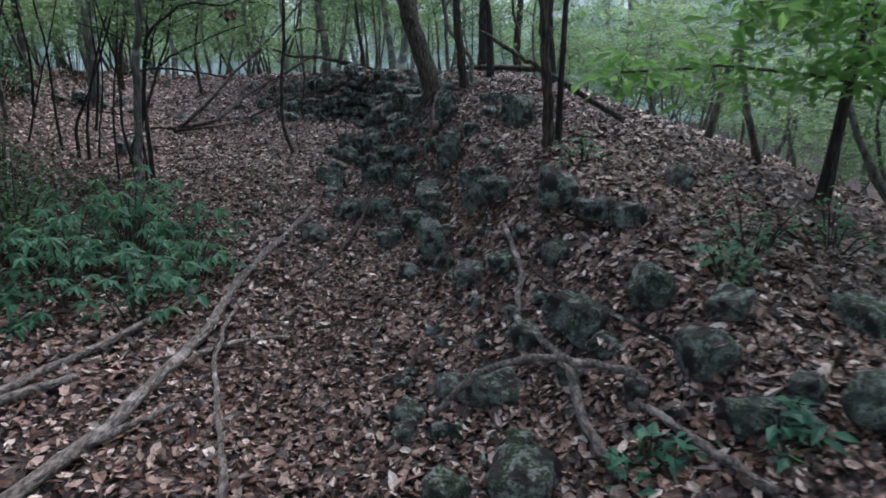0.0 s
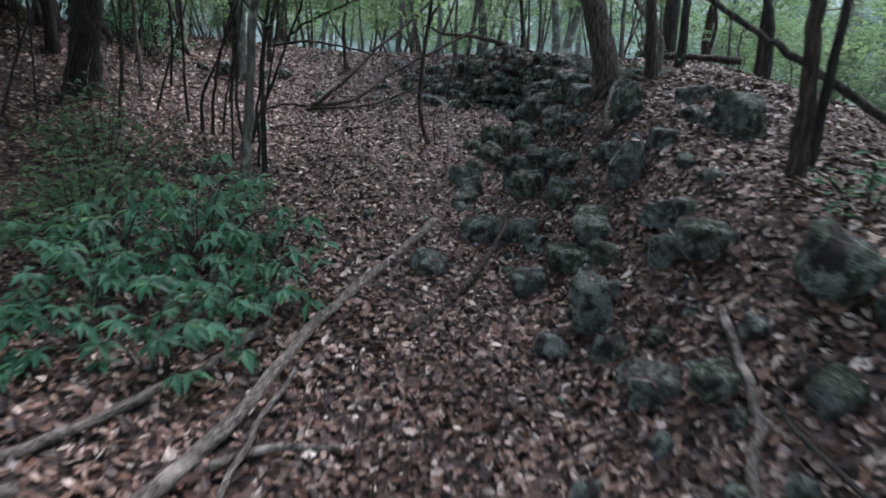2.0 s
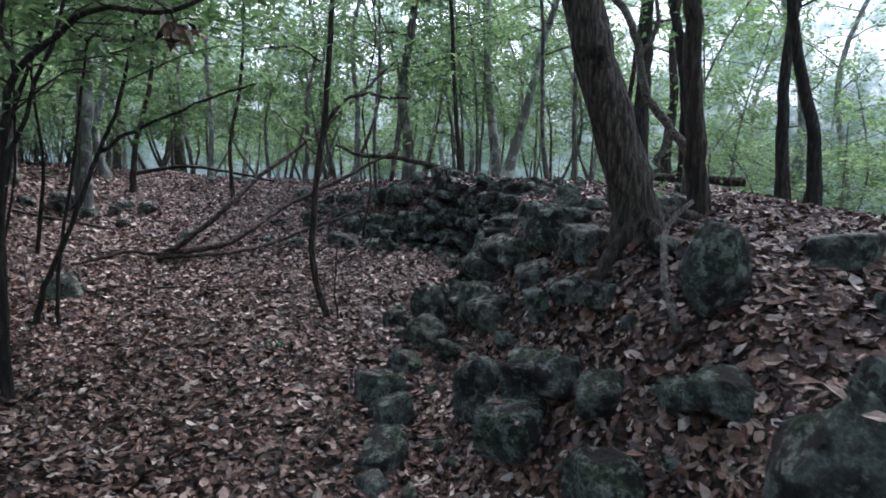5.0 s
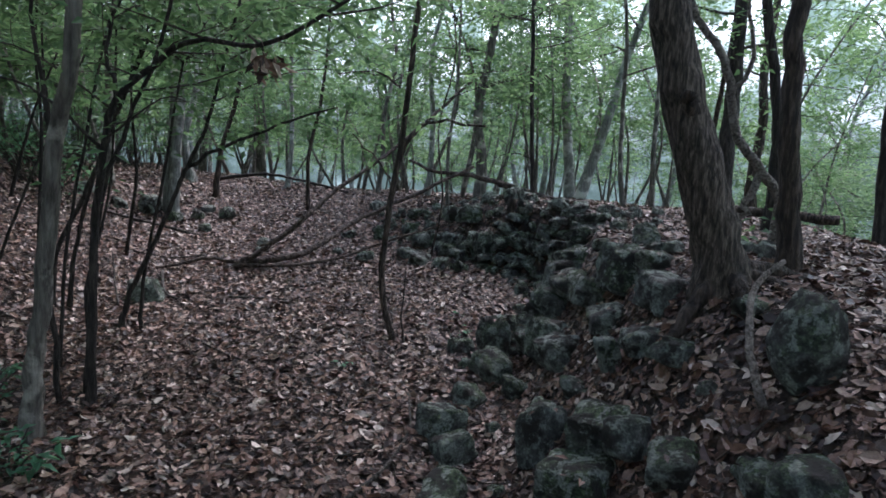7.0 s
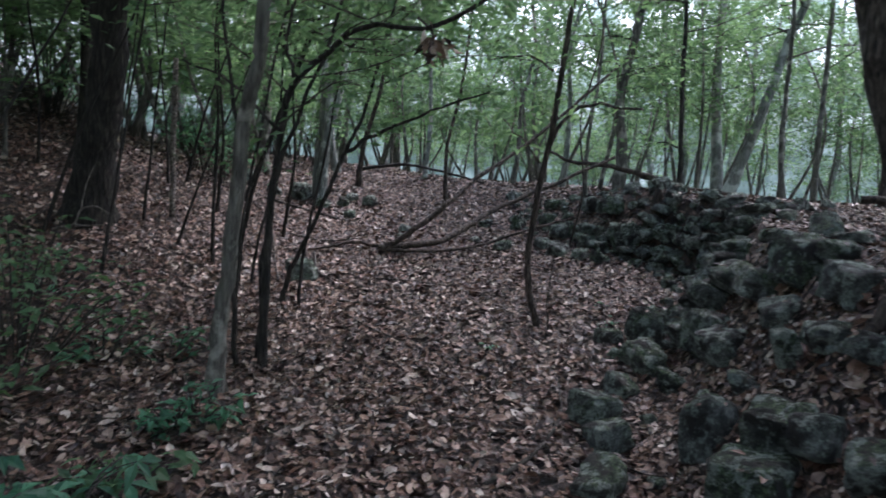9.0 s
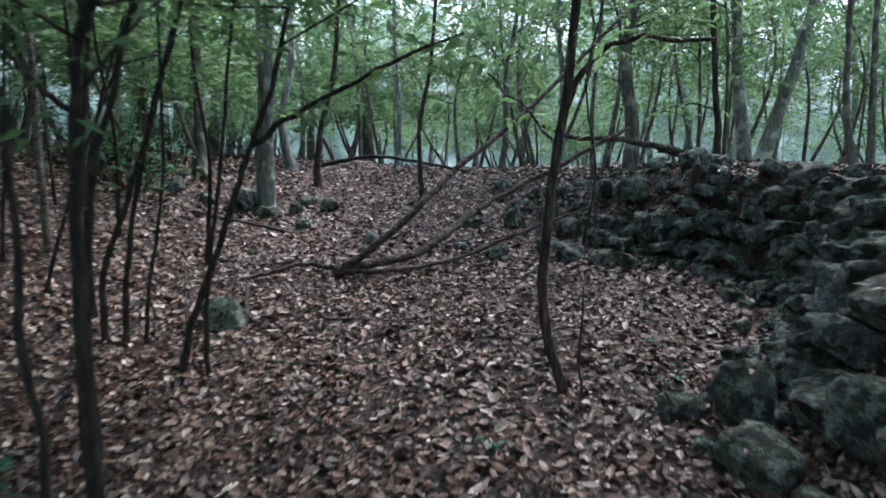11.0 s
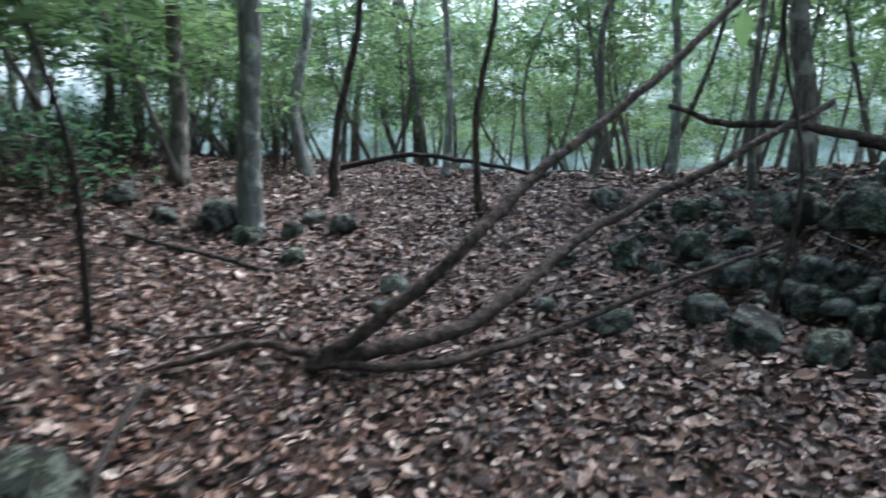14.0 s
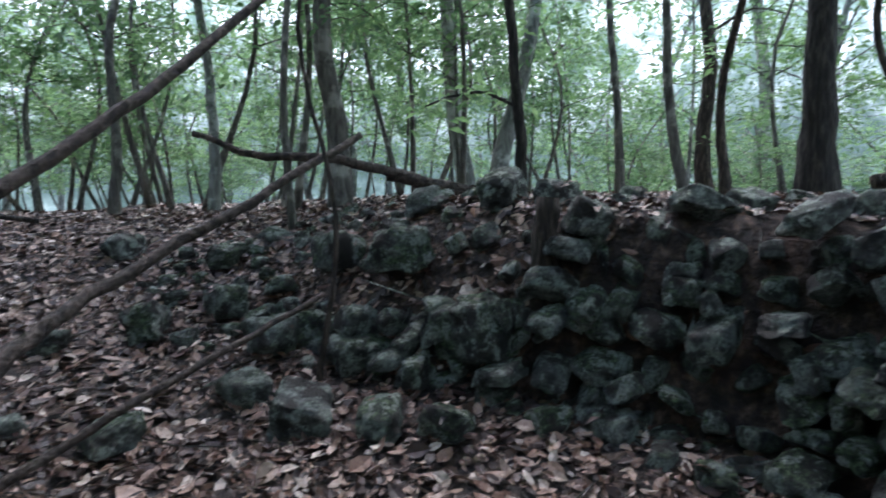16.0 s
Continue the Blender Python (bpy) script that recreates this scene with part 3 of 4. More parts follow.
dead_branch("forked_branch", "large forked fallen branch rising from the ground", [
    ([(-4.66, 11.55, 0.58), (-4.4, 11.66, 0.77), (-4.12, 11.84, 1.03), (-3.93, 11.98, 1.25), (-3.76, 12.34, 1.53), (-3.5, 12.72, 1.83), (-3.2, 13.18, 2.2), (-2.8, 13.75, 2.75), (-2.4, 14.3, 3.3)], 0.038, 0.02),
    ([(-4.64, 11.57, 0.62), (-4.34, 11.76, 0.67), (-4.05, 12.12, 0.74), (-3.88, 12.55, 0.92), (-3.76, 13.0, 1.1), (-3.45, 13.5, 1.32), (-2.9, 13.95, 1.65), (-2.37, 14.43, 1.99)], 0.048, 0.024),
    ([(-4.6, 11.58, 0.6), (-4.12, 11.68, 0.63), (-3.87, 12.12, 0.64), (-3.64, 12.46, 0.7), (-3.35, 12.7, 0.83), (-3.0, 12.95, 0.98), (-2.63, 13.3, 1.12)], 0.024, 0.013),
    ([(-4.64, 11.6, 0.62), (-5.0, 11.55, 0.66), (-5.2, 11.35, 0.6), (-5.5, 11.2, 0.52)], 0.026, 0.014)], FALLEN_BARK, seed=14)
dead_branch("fallen_pole", "long dark fallen pole resting along the crest", [([(-7.3, 15.3, 1.52), (-6.47, 15.3, 1.66), (-5.77, 15.3, 1.62), (-4.75, 15.35, 1.44)], 0.035, 0.02)], BARK_DARK, seed=15)
dead_branch("rotten_log", "mossy rotten log lying on the crest", [
    ([(-2.1, 15.5, 1.76), (-1.55, 15.5, 1.62), (-1.0, 15.55, 1.5), (-0.6, 15.6, 1.5)], 0.06, 0.075),
    ([(-3.53, 14.9, 2.05), (-3.12, 14.9, 1.9), (-2.61, 15.0, 1.87), (-2.05, 15.45, 1.76)], 0.02, 0.045)], FALLEN_BARK, seed=16)
dead_branch("dead_stick", "long thin dead stick lying on leaves", [(lie([(-7.1, 12.3), (-6.5, 12.5), (-5.85, 12.62)], 0.04), 0.014, 0.02)], TWIG, seed=17)
dead_branch("dead_stick", "dark dead stick lying on leaves", [(lie([(-5.3, 11.1), (-4.9, 10.6), (-4.6, 10.4)], 0.04), 0.02, 0.012)], TWIG, seed=18)
dead_branch("dead_stick", "brown dead stick half covered by leaves", [(lie([(-4.2, 9.95), (-3.8, 10.0), (-3.4, 9.9)], 0.02), 0.014, 0.012)], TWIG, seed=19)
for k, (pts, r0, r1) in enumerate((
        (((-4.72, 10.55), (-4.57, 10.64), (-4.42, 10.67)), 0.012, 0.008), (((-4.15, 10.62), (-3.78, 10.69), (-3.45, 10.76)), 0.011, 0.007),
        (((-5.0, 10.06, 0.03), (-5.3, 10.36, 0.14), (-5.55, 10.62, 0.28)), 0.012, 0.006), (((-3.9, 9.66), (-3.5, 9.42), (-3.1, 9.22)), 0.01, 0.006),
        (((-1.45, 5.62), (-1.2, 5.48), (-1.03, 5.4)), 0.016, 0.012), (((-5.9, 11.3), (-5.5, 11.55), (-5.25, 11.9)), 0.012, 0.007))):
    dead_branch("dead_stick", "thin dark dead stick lying in the leaf litter", [(lie(pts, 0.03), r0, r1)], TWIG, seed=120 + k)
dead_branch("fallen_branch", "thick dead branch lying behind the wall", [([(0.6, 13.4, 1.62), (1.3, 13.2, 1.62), (2.2, 12.9, 1.58)], 0.05, 0.06)], BARK_BROWN, seed=20)


dead_branch("dead_branch", "pale crooked dead branch propped at the foot of a tree", [
    ([(-6.95, 8.95, z_at(-6.95, 8.95)), (-6.7, 9.0, 0.85), (-6.62, 9.02, 1.0), (-6.45, 9.05, 1.05), (-6.3, 9.1, 0.98)], 0.014, 0.006),
    ([(-6.7, 9.0, 0.85), (-6.5, 8.98, 0.86), (-6.2, 8.95, 0.9)], 0.01, 0.005),
    ([(-6.62, 9.02, 1.0), (-6.58, 9.05, 1.25), (-6.5, 9.08, 1.45)], 0.008, 0.004)], seed=22)


# leaves that have come to rest on the stones
rng = np.random.default_rng(26)
g = Geo()
for x, y, z, w in STONE_TOPS:
    for _ in range(int(rng.integers(0, 4 if w < 0.25 else 6))):
        a, r = rng.uniform(0, 6.3), 0.3 * w * math.sqrt(rng.random())
        b = rng.uniform(0, 6.3)
        g.leaf(np.array([x + r * math.cos(a), y + r * math.sin(a), z - 0.35 * r]), np.array([math.cos(b), math.sin(b), rng.normal(0, 0.15)]), np.array([rng.normal(0, 0.3), rng.normal(0, 0.3), 1.0]), rng.uniform(0.05, 0.1), 0.4, 0.15)
tagged(new("fallen_leaves", g.mesh("fallen_leaves", DEAD_LEAF, False)), "fallen brown leaves lying on the mossy stones", "fallen leaves", kind="stuff")


# ---- trees ----
def spray(crown, at, out, rng, count, size, spread):
    """A spray of leaves round the end of a twig."""
    for _ in range(count):
        p = at + rng.normal(0, spread, 3) * np.array([1, 1, 0.5])
        d = out * 0.6 + rng.normal(0, 0.8, 3)
        d[2] = d[2] * 0.4 - 0.15
        n = np.array([rng.normal(0, 0.8), rng.normal(0, 0.8), 1.0])
        crown.leaf(p, d, n, size * rng.uniform(0.7, 1.3))


def limb_with_twigs(wood, crown, start, out, length, r, rng, leaves, size, rise=0.35, twigs=5):
    out = np.array(out, float)
    p1 = start + out * length * 0.45 + np.array([0, 0, rise * length * 0.5]) + rng.normal(0, 0.08 * length, 3)
    p2 = start + out * length + np.array([0, 0, rise * length * 0.7]) + rng.normal(0, 0.08 * length, 3)
    line = wood.tube([start, p1, p2], r, r * 0.3, 5, 3)
    for k in range(twigs):
        i = int(len(line) * (0.35 + 0.6 * k / max(twigs - 1, 1)))
        a = line[min(i, len(line) - 1)]
        d = out * 0.5 + rng.normal(0, 0.6, 3)
        d[2] *= 0.5
        d /= np.linalg.norm(d) + 1e-9
        b = a + d * length * rng.uniform(0.25, 0.5)
        wood.tube([a, (a + b) / 2 + rng.normal(0, 0.03, 3), b], r * 0.3, r * 0.12, 4, 2)
        if leaves:
            spray(crown, b, d, rng, leaves, size, 0.16 * length ** 0.5)
            spray(crown, (a + b) / 2, d, rng, leaves // 2, size, 0.14 * length ** 0.5)


def tree(at, pts, r0, r1, label, bark, leaf=None, limbs=0, low=1.8, reach=1.2, leaves=10, size=0.10, seed=0, name="tree", extra=(), flare=0.5, category="tree", group="trees of the wood", seg=12):
    """A tree with its trunk along pts (relative to its foot) and limbs of small leaves from the height low upwards."""
    rng = np.random.default_rng(seed)
    root = thing(name, at, label, category, group)
    wood, twigs, crown = Geo(), Geo(), Geo()
    line = wood.tube(pts, r0, r1, seg, 5, 0.003 + r1 * 0.04, rng, flare)
    for limb, a, b in extra:
        wood.tube(limb, a, b, 7, 4, 0.01, rng)
        if leaf and leaves:
            for f in (0.45, 0.65, 0.82, 1.0):
                i = f * (len(limb) - 1)
                a0, a1 = np.array(limb[int(i)]), np.array(limb[min(int(i) + 1, len(limb) - 1)])
                spray(crown, a0 + (a1 - a0) * (i - int(i)), np.array([0.3, 0, 0]), rng, int(leaves * 1.3), size, 0.17)
    top = line[-1][2]
    for k in range(limbs):
        h = low + (top - low) * (k + rng.random()) / limbs
        i = int(np.argmin(abs(line[:, 2] - h)))
        w = 2.4 * k + rng.uniform(-0.5, 0.5)
        out = np.array([math.cos(w), math.sin(w), 0])
        f = 1 - 0.45 * k / max(limbs, 1)
        limb_with_twigs(twigs, crown, line[i], out, reach * f * rng.uniform(0.7, 1.2), max(0.008, r1 * 0.45), rng, leaves if leaf else 0, size)
    trunk = part("trunk", wood, bark, root)
    if twigs.v:
        tagged(part("twig_spray", twigs, TWIG, trunk), kind="stuff")
    if crown.v:
        tagged(part("crown", crown, leaf, root, smooth=False), kind="stuff")
    return root


def root(trunk_thing, pts, r0, r1):
    """A root creeping from the foot of a tree."""
    g = Geo()
    g.tube(local(pts, trunk_thing.location), r0, r1, 8, 4, 0.006, np.random.default_rng(5))
    part("root", g, BARK_BROWN, trunk_thing)


# the trees that stand beside the way
# Unseen high crowns on these trees are sized to shade the ground.
CLOSE_RNG = np.random.default_rng(59)
foot = (0.08, 8.38, z_at(0.08, 8.38) - 0.12)
leaning = tree(foot, local([foot, (0.0, 8.37, 1.6), (-0.2, 8.37, 2.2), (-0.34, 8.4, 2.8), (-0.5, 8.5, 4.0), (-0.6, 8.7, 6.5)], foot), 0.125, 0.085, "leaning tree trunk with rough tan bark on the bank", BARK_TRUNK, LEAF_DEEP, 8, 4.3, 2.4, 14, 0.13, 31, seg=18)
root(leaning, [(-0.16, 8.32, 2.1), (-0.2, 8.27, 2.22), (-0.2, 8.25, 2.27)], 0.05, 0.035)
for pts in (((0.15, 8.4, 1.38), (0.32, 8.3, 1.34), (0.5, 8.15)), ((0.1, 8.28, 1.36), (0.16, 8.08, 1.2), (0.12, 7.85)), ((0.0, 8.3, 1.34), (-0.15, 8.2, 1.1), (-0.25, 8.1)), ((0.18, 8.42, 1.4), (0.35, 8.5, 1.4), (0.55, 8.6))):
    root(leaning, [p if len(p) == 3 else (*p, z_at(*p) + 0.01) for p in pts], 0.05, 0.018)
foot = (0.5, 8.78, z_at(0.5, 8.78) - 0.1)
tree(foot, local([foot, (0.44, 8.76, 1.8), (0.38, 8.74, 2.4), (0.37, 8.74, 3.1), (0.45, 8.8, 6.0)], foot), 0.06, 0.042, "slender upright tree with brown bark on the bank", BARK_BROWN, LEAF_DEEP, 8, 4.3, 2.2, 14, 0.13, 32, seg=14)
foot = (0.62, 9.65, z_at(0.62, 9.65) - 0.05)
tree(foot, local([foot, (0.63, 9.62, 1.75), (0.5, 9.6, 1.95), (0.32, 9.6, 2.18), (0.23, 9.6, 2.54), (0.14, 9.6, 2.77), (-0.05, 9.65, 3.05), (-0.15, 9.7, 3.6), (-0.1, 9.8, 4.5)], foot), 0.036, 0.022, "twisted pale vine-like stem winding behind the trunk", DEADWOOD, LEAF_DEEP, 4, 2.2, 0.7, 6, 0.09, 33, flare=0.2,
     extra=[(local([(0.5, 9.6, 1.95), (0.42, 9.55, 1.75), (0.38, 9.55, 1.6), (0.3, 9.5, 1.42)], foot), 0.03, 0.015), (local([(0.25, 9.6, 2.45), (0.36, 9.6, 2.7), (0.3, 9.62, 3.1)], foot), 0.02, 0.012)])
# Added tree: its high crown keeps light off the wall.
foot = (1.1, 11.5, z_at(1.1, 11.5) - 0.1)
tree(foot, local([foot, (1.08, 11.5, 2.3), (1.0, 11.5, 2.84), (0.8, 11.5, 3.9), (0.4, 11.5, 6.5)], foot), 0.055, 0.04, "dark tree added behind the wall for its shading crown", BARK_DARK, LEAF_DEEP, 13, 4.2, 3.1, 28, 0.2, 34)
# Unseen tree added to darken the wall from above.
foot = (2.1, 10.9, z_at(2.1, 10.9) - 0.1)
tree(foot, local([foot, (2.05, 10.9, 2.0), (1.8, 10.9, 3.0), (1.5, 10.9, 5.5)], foot), 0.06, 0.04, "evergreen tree added out of view, its dense crown shading the wall", BARK_DARK, LEAF_DEEP, 14, 3.6, 3.2, 36, 0.19, 56)
foot = (1.1, 5.72, z_at(1.1, 5.72) - 0.08)
tree(foot, local([foot, (1.07, 5.71, 1.4), (1.03, 5.7, 1.8), (1.0, 5.7, 2.3), (0.95, 5.8, 4.5)], foot), 0.048, 0.036, "slim mossy tree with ivy leaves at its foot", BARK_BROWN, LEAF_DEEP, 8, 3.6, 2.2, 17, 0.16, 35)
foot = (1.22, 5.92, z_at(1.22, 5.92) - 0.08)
tree(foot, local([foot, (1.22, 5.9, 1.5), (1.24, 5.9, 2.2), (1.3, 5.95, 4.0)], foot), 0.03, 0.022, "slim dark tree with peeling bark", BARK_DARK, LEAF_DEEP, 8, 3.4, 2.2, 17, 0.16, 36)
foot = (-2.15, 9.95, z_at(-2.15, 9.95) - 0.05)
tree(foot, local([foot, (-2.19, 9.95, 0.44), (-2.27, 9.95, 0.7), (-2.3, 9.95, 1.11), (-2.22, 9.95, 1.77), (-2.15, 9.95, 2.43), (-2.1, 9.95, 3.2), (-2.05, 10.0, 4.2)], foot), 0.032, 0.02, "slender sapling with a curved foot in the path", BARK_BROWN, LEAF_LIGHT, 8, 3.2, 1.3, 7, 0.09, 37, name="sapling", flare=0.2, group="saplings",
     extra=[(local([(-2.2, 9.95, 1.9), (-2.09, 9.97, 2.14), (-1.9, 10.0, 2.24), (-1.5, 10.05, 2.22)], foot), 0.02, 0.01), (local([(-2.26, 9.95, 1.75), (-2.4, 9.93, 1.9), (-2.6, 9.9, 2.1)], foot), 0.009, 0.005), (local([(-2.22, 9.95, 2.5), (-2.45, 9.98, 2.62), (-2.8, 10.0, 2.6)], foot), 0.01, 0.005)])
foot = (-2.05, 9.9, z_at(-2.05, 9.9) - 0.02)
tree(foot, local([foot, (-2.07, 9.85, 0.6), (-2.06, 9.85, 1.0)], foot), 0.01, 0.005, "bare thin seedling stem beside the sapling", TWIG, name="seedling", flare=0, category="seedling", group="saplings", seg=6)
# Its crown is raised above the view and filled out for shade.
foot = (-3.66, 7.78, z_at(-3.66, 7.78) - 0.05)
tree(foot, local([foot, (-3.63, 7.78, 0.5), (-3.56, 7.78, 1.0), (-3.45, 7.76, 1.84), (-3.33, 7.74, 2.3), (-3.3, 7.8, 3.6)], foot), 0.052, 0.036, "slim grey-brown tree with smooth bark beside the path", BARK_GREY, LEAF_DEEP, 9, 3.0, 1.9, 24, 0.16, 38)
foot = (-4.62, 9.62, z_at(-4.62, 9.62) - 0.05)
tree(foot, local([foot, (-4.5, 9.61, 0.6), (-4.26, 9.6, 1.05), (-4.05, 9.62, 1.55), (-3.96, 9.65, 1.78), (-3.82, 9.65, 2.05), (-3.72, 9.7, 2.5), (-3.6, 9.8, 3.2)], foot), 0.023, 0.012, "dark forked sapling leaning over the path", BARK_DARK, LEAF_DEEP, 10, 2.1, 1.5, 26, 0.11, 39, name="sapling", group="saplings",
     extra=[(local([(-3.98, 9.65, 1.74), (-3.77, 9.7, 1.88), (-3.5, 9.72, 1.99), (-3.1, 9.75, 2.18), (-2.7, 9.8, 2.3)], foot), 0.019, 0.008)])
for k, (bx, by, pts) in enumerate((
        (-5.4, 9.7, ((-5.37, 9.7, 0.85), (-5.1, 9.7, 1.35), (-4.9, 9.7, 1.75), (-4.6, 9.7, 2.4), (-4.3, 9.8, 3.2))),
        (-5.3, 9.78, ((-5.25, 9.8, 0.9), (-5.05, 9.8, 1.6), (-4.75, 9.85, 2.4), (-4.5, 9.9, 3.1))),
        (-5.75, 9.9, ((-5.76, 9.9, 1.0), (-5.72, 9.9, 2.0), (-5.78, 9.9, 2.8), (-5.7, 9.9, 3.8))),
        (-4.42, 9.65, ((-4.4, 9.65, 0.7), (-4.2, 9.6, 1.5), (-4.0, 9.6, 2.6))),
        (-5.2, 9.85, ((-5.1, 9.85, 0.8), (-4.95, 9.9, 1.6), (-4.9, 9.9, 3.0))),
        (-4.35, 8.7, ((-4.3, 8.7, 1.0), (-4.1, 8.7, 2.0), (-3.9, 8.8, 3.2))))):
    foot = (bx, by, z_at(bx, by) - 0.05)
    tree(foot, local([foot, *pts], foot), 0.026 - 0.0025 * k, 0.009, "thin dark shrub stem in a leaning clump", BARK_DARK, LEAF_DEEP, 6, 2.5, 1.4, 11, 0.11, 40 + k, name="sapling", flare=0.2, group="saplings", seg=8)
# a dark many-stemmed tree whose limb arches over the way
foot = (-3.68, 8.25, z_at(-3.68, 8.25) - 0.05)
tree(foot, local([foot, (-3.66, 8.25, 0.85), (-3.64, 8.25, 1.36), (-3.55, 8.22, 1.82), (-3.45, 8.2, 2.12), (-3.18, 8.2, 2.33), (-2.9, 8.15, 2.46), (-2.4, 8.1, 2.44), (-1.9, 8.1, 2.7)], foot), 0.03, 0.01, "dark many-stemmed tree arching over the path", BARK_DARK, LEAF_DEEP, 10, 1.75, 0.95, 8, 0.08, 71, flare=0.2, seg=9,
     extra=[(local([(-3.8, 8.35, 0.1), (-3.78, 8.35, 0.9), (-3.6, 8.35, 1.7), (-3.3, 8.4, 2.5), (-3.1, 8.4, 3.3)], foot), 0.02, 0.009), (local([(-3.85, 8.2, 0.1), (-3.95, 8.2, 1.0), (-3.9, 8.2, 1.8), (-4.05, 8.2, 2.6), (-4.0, 8.2, 3.3)], foot), 0.02, 0.008),
            (local([(-3.45, 8.2, 2.12), (-3.5, 8.2, 2.5), (-3.3, 8.2, 2.9)], foot), 0.014, 0.007), (local([(-3.55, 8.22, 1.82), (-3.85, 8.1, 2.1), (-4.2, 8.0, 2.25)], foot), 0.012, 0.006)])
# tall dark trees added, mostly out of view, to close and shade both sides
for k, (x, y, r) in enumerate(((-5.3, 3.7, 0.13), (-6.6, 5.2, 0.1), (-7.7, 6.9, 0.15), (-8.5, 8.4, 0.1), (-6.2, 1.6, 0.12), (-8.9, 10.9, 0.13), (-9.3, 9.6, 0.09), (-8.2, 10.2, 0.07), (3.5, 1.4, 0.14), (3.9, 6.0, 0.05), (2.9, 2.9, 0.07), (3.6, -1.6, 0.12), (-4.9, -1.6, 0.13), (-1.2, -5.6, 0.14))):
    foot = (x, y, z_at(x, y) - 0.1)
    lean = CLOSE_RNG.normal(0, 0.35, 2)
    tree(foot, [(0, 0, 0), (0.2 * lean[0], 0.2 * lean[1], 1.8), (0.55 * lean[0], 0.4 * lean[1], 4.0), (lean[0], lean[1], 7.5)], r, r * 0.5, "tall dark tree added so its broad evergreen crown shades the ground", BARK_DARK, LEAF_DEEP, 15, 3.5, 3.2, 26, 0.2, 520 + k)
rng = np.random.default_rng(91)
for k in range(13):
    bx, by = rng.uniform(-8.4, -5.7), rng.uniform(7.0, 11.4)
    foot = (bx, by, z_at(bx, by) - 0.05)
    lean = rng.normal(0.25, 0.45, 2)
    tree(foot, [(0, 0, 0), (lean[0] * 0.3 + rng.normal(0, 0.05), lean[1] * 0.3, 1.0), (lean[0] * 0.7, lean[1] * 0.7 + rng.normal(0, 0.06), 2.0), (lean[0] * 1.2, lean[1] * 1.2, 3.4)], rng.uniform(0.012, 0.026), 0.007, "thin dark leaning stem in the thicket", BARK_DARK, LEAF_DEEP, 6, 2.5, 1.1, 9, 0.11, 500 + k, name="sapling", flare=0.1, group="saplings", seg=7)
# Wide, dense crown added overhead to darken the slope below.
foot = (-7.05, 9.4, z_at(-7.05, 9.4) - 0.1)
tree(foot, local([foot, (-6.9, 9.4, 1.5), (-6.78, 9.4, 2.0), (-6.67, 9.4, 3.3), (-6.5, 9.4, 6.5)], foot), 0.2, 0.15, "thick dark tree on the hillside with flared roots", BARK_DARK, LEAF_DEEP, 20, 3.6, 3.6, 34, 0.19, 50, seg=16)
foot = (-6.79, 10.3, z_at(-6.79, 10.3) - 0.05)
tree(foot, local([foot, (-6.78, 10.3, 1.7), (-6.76, 10.3, 2.7)], foot), 0.035, 0.03, "pale dead pole standing upright on the slope", DEADWOOD, name="dead_pole", flare=0, category="pole", seg=8)
foot = (-6.84, 13.36, z_at(-6.84, 13.36) - 0.1)
tree(foot, local([foot, (-6.8, 13.36, 1.6), (-6.78, 13.36, 2.0), (-6.69, 13.36, 3.1), (-6.55, 13.4, 6.5)], foot), 0.08, 0.065, "grey tree with a stony root mound on the slope", BARK_PALE, LEAF_LIGHT, 4, 3.4, 1.4, 7, 0.11, 51, seg=14,
     extra=[(local([(-6.95, 13.4, 1.0), (-6.95, 13.42, 1.8), (-6.9, 13.44, 2.6), (-6.95, 13.5, 4.2)], foot), 0.07, 0.05)])
foot = (-1.6, 13.0, z_at(-1.6, 13.0) - 0.15)
stump = thing("tree_stump", foot, "broken brown stump on the crest of the wall", "stump")
g = Geo()
g.tube(local([foot, (-1.59, 13.0, 1.35), (-1.57, 13.0, 1.58)], foot), 0.062, 0.055, 10, 3, flare=0.3)
part("stump", g, BARK_BROWN, stump)
foot = (-1.42, 13.98, z_at(-1.42, 13.98) - 0.05)
tree(foot, local([foot, (-1.41, 13.95, 1.7), (-1.42, 13.92, 2.05), (-1.49, 13.9, 2.7), (-1.6, 14.0, 4.4)], foot), 0.042, 0.026, "thin black-barked tree beside the broken stump", BARK_DARK, LEAF_LIGHT, 6, 2.2, 1.1, 10, 0.11, 53,
     extra=[(local([(-1.4, 13.95, 2.1), (-1.7, 13.95, 2.2), (-2.0, 13.95, 2.12)], foot), 0.012, 0.006)])

CREST_RNG = np.random.default_rng(58)
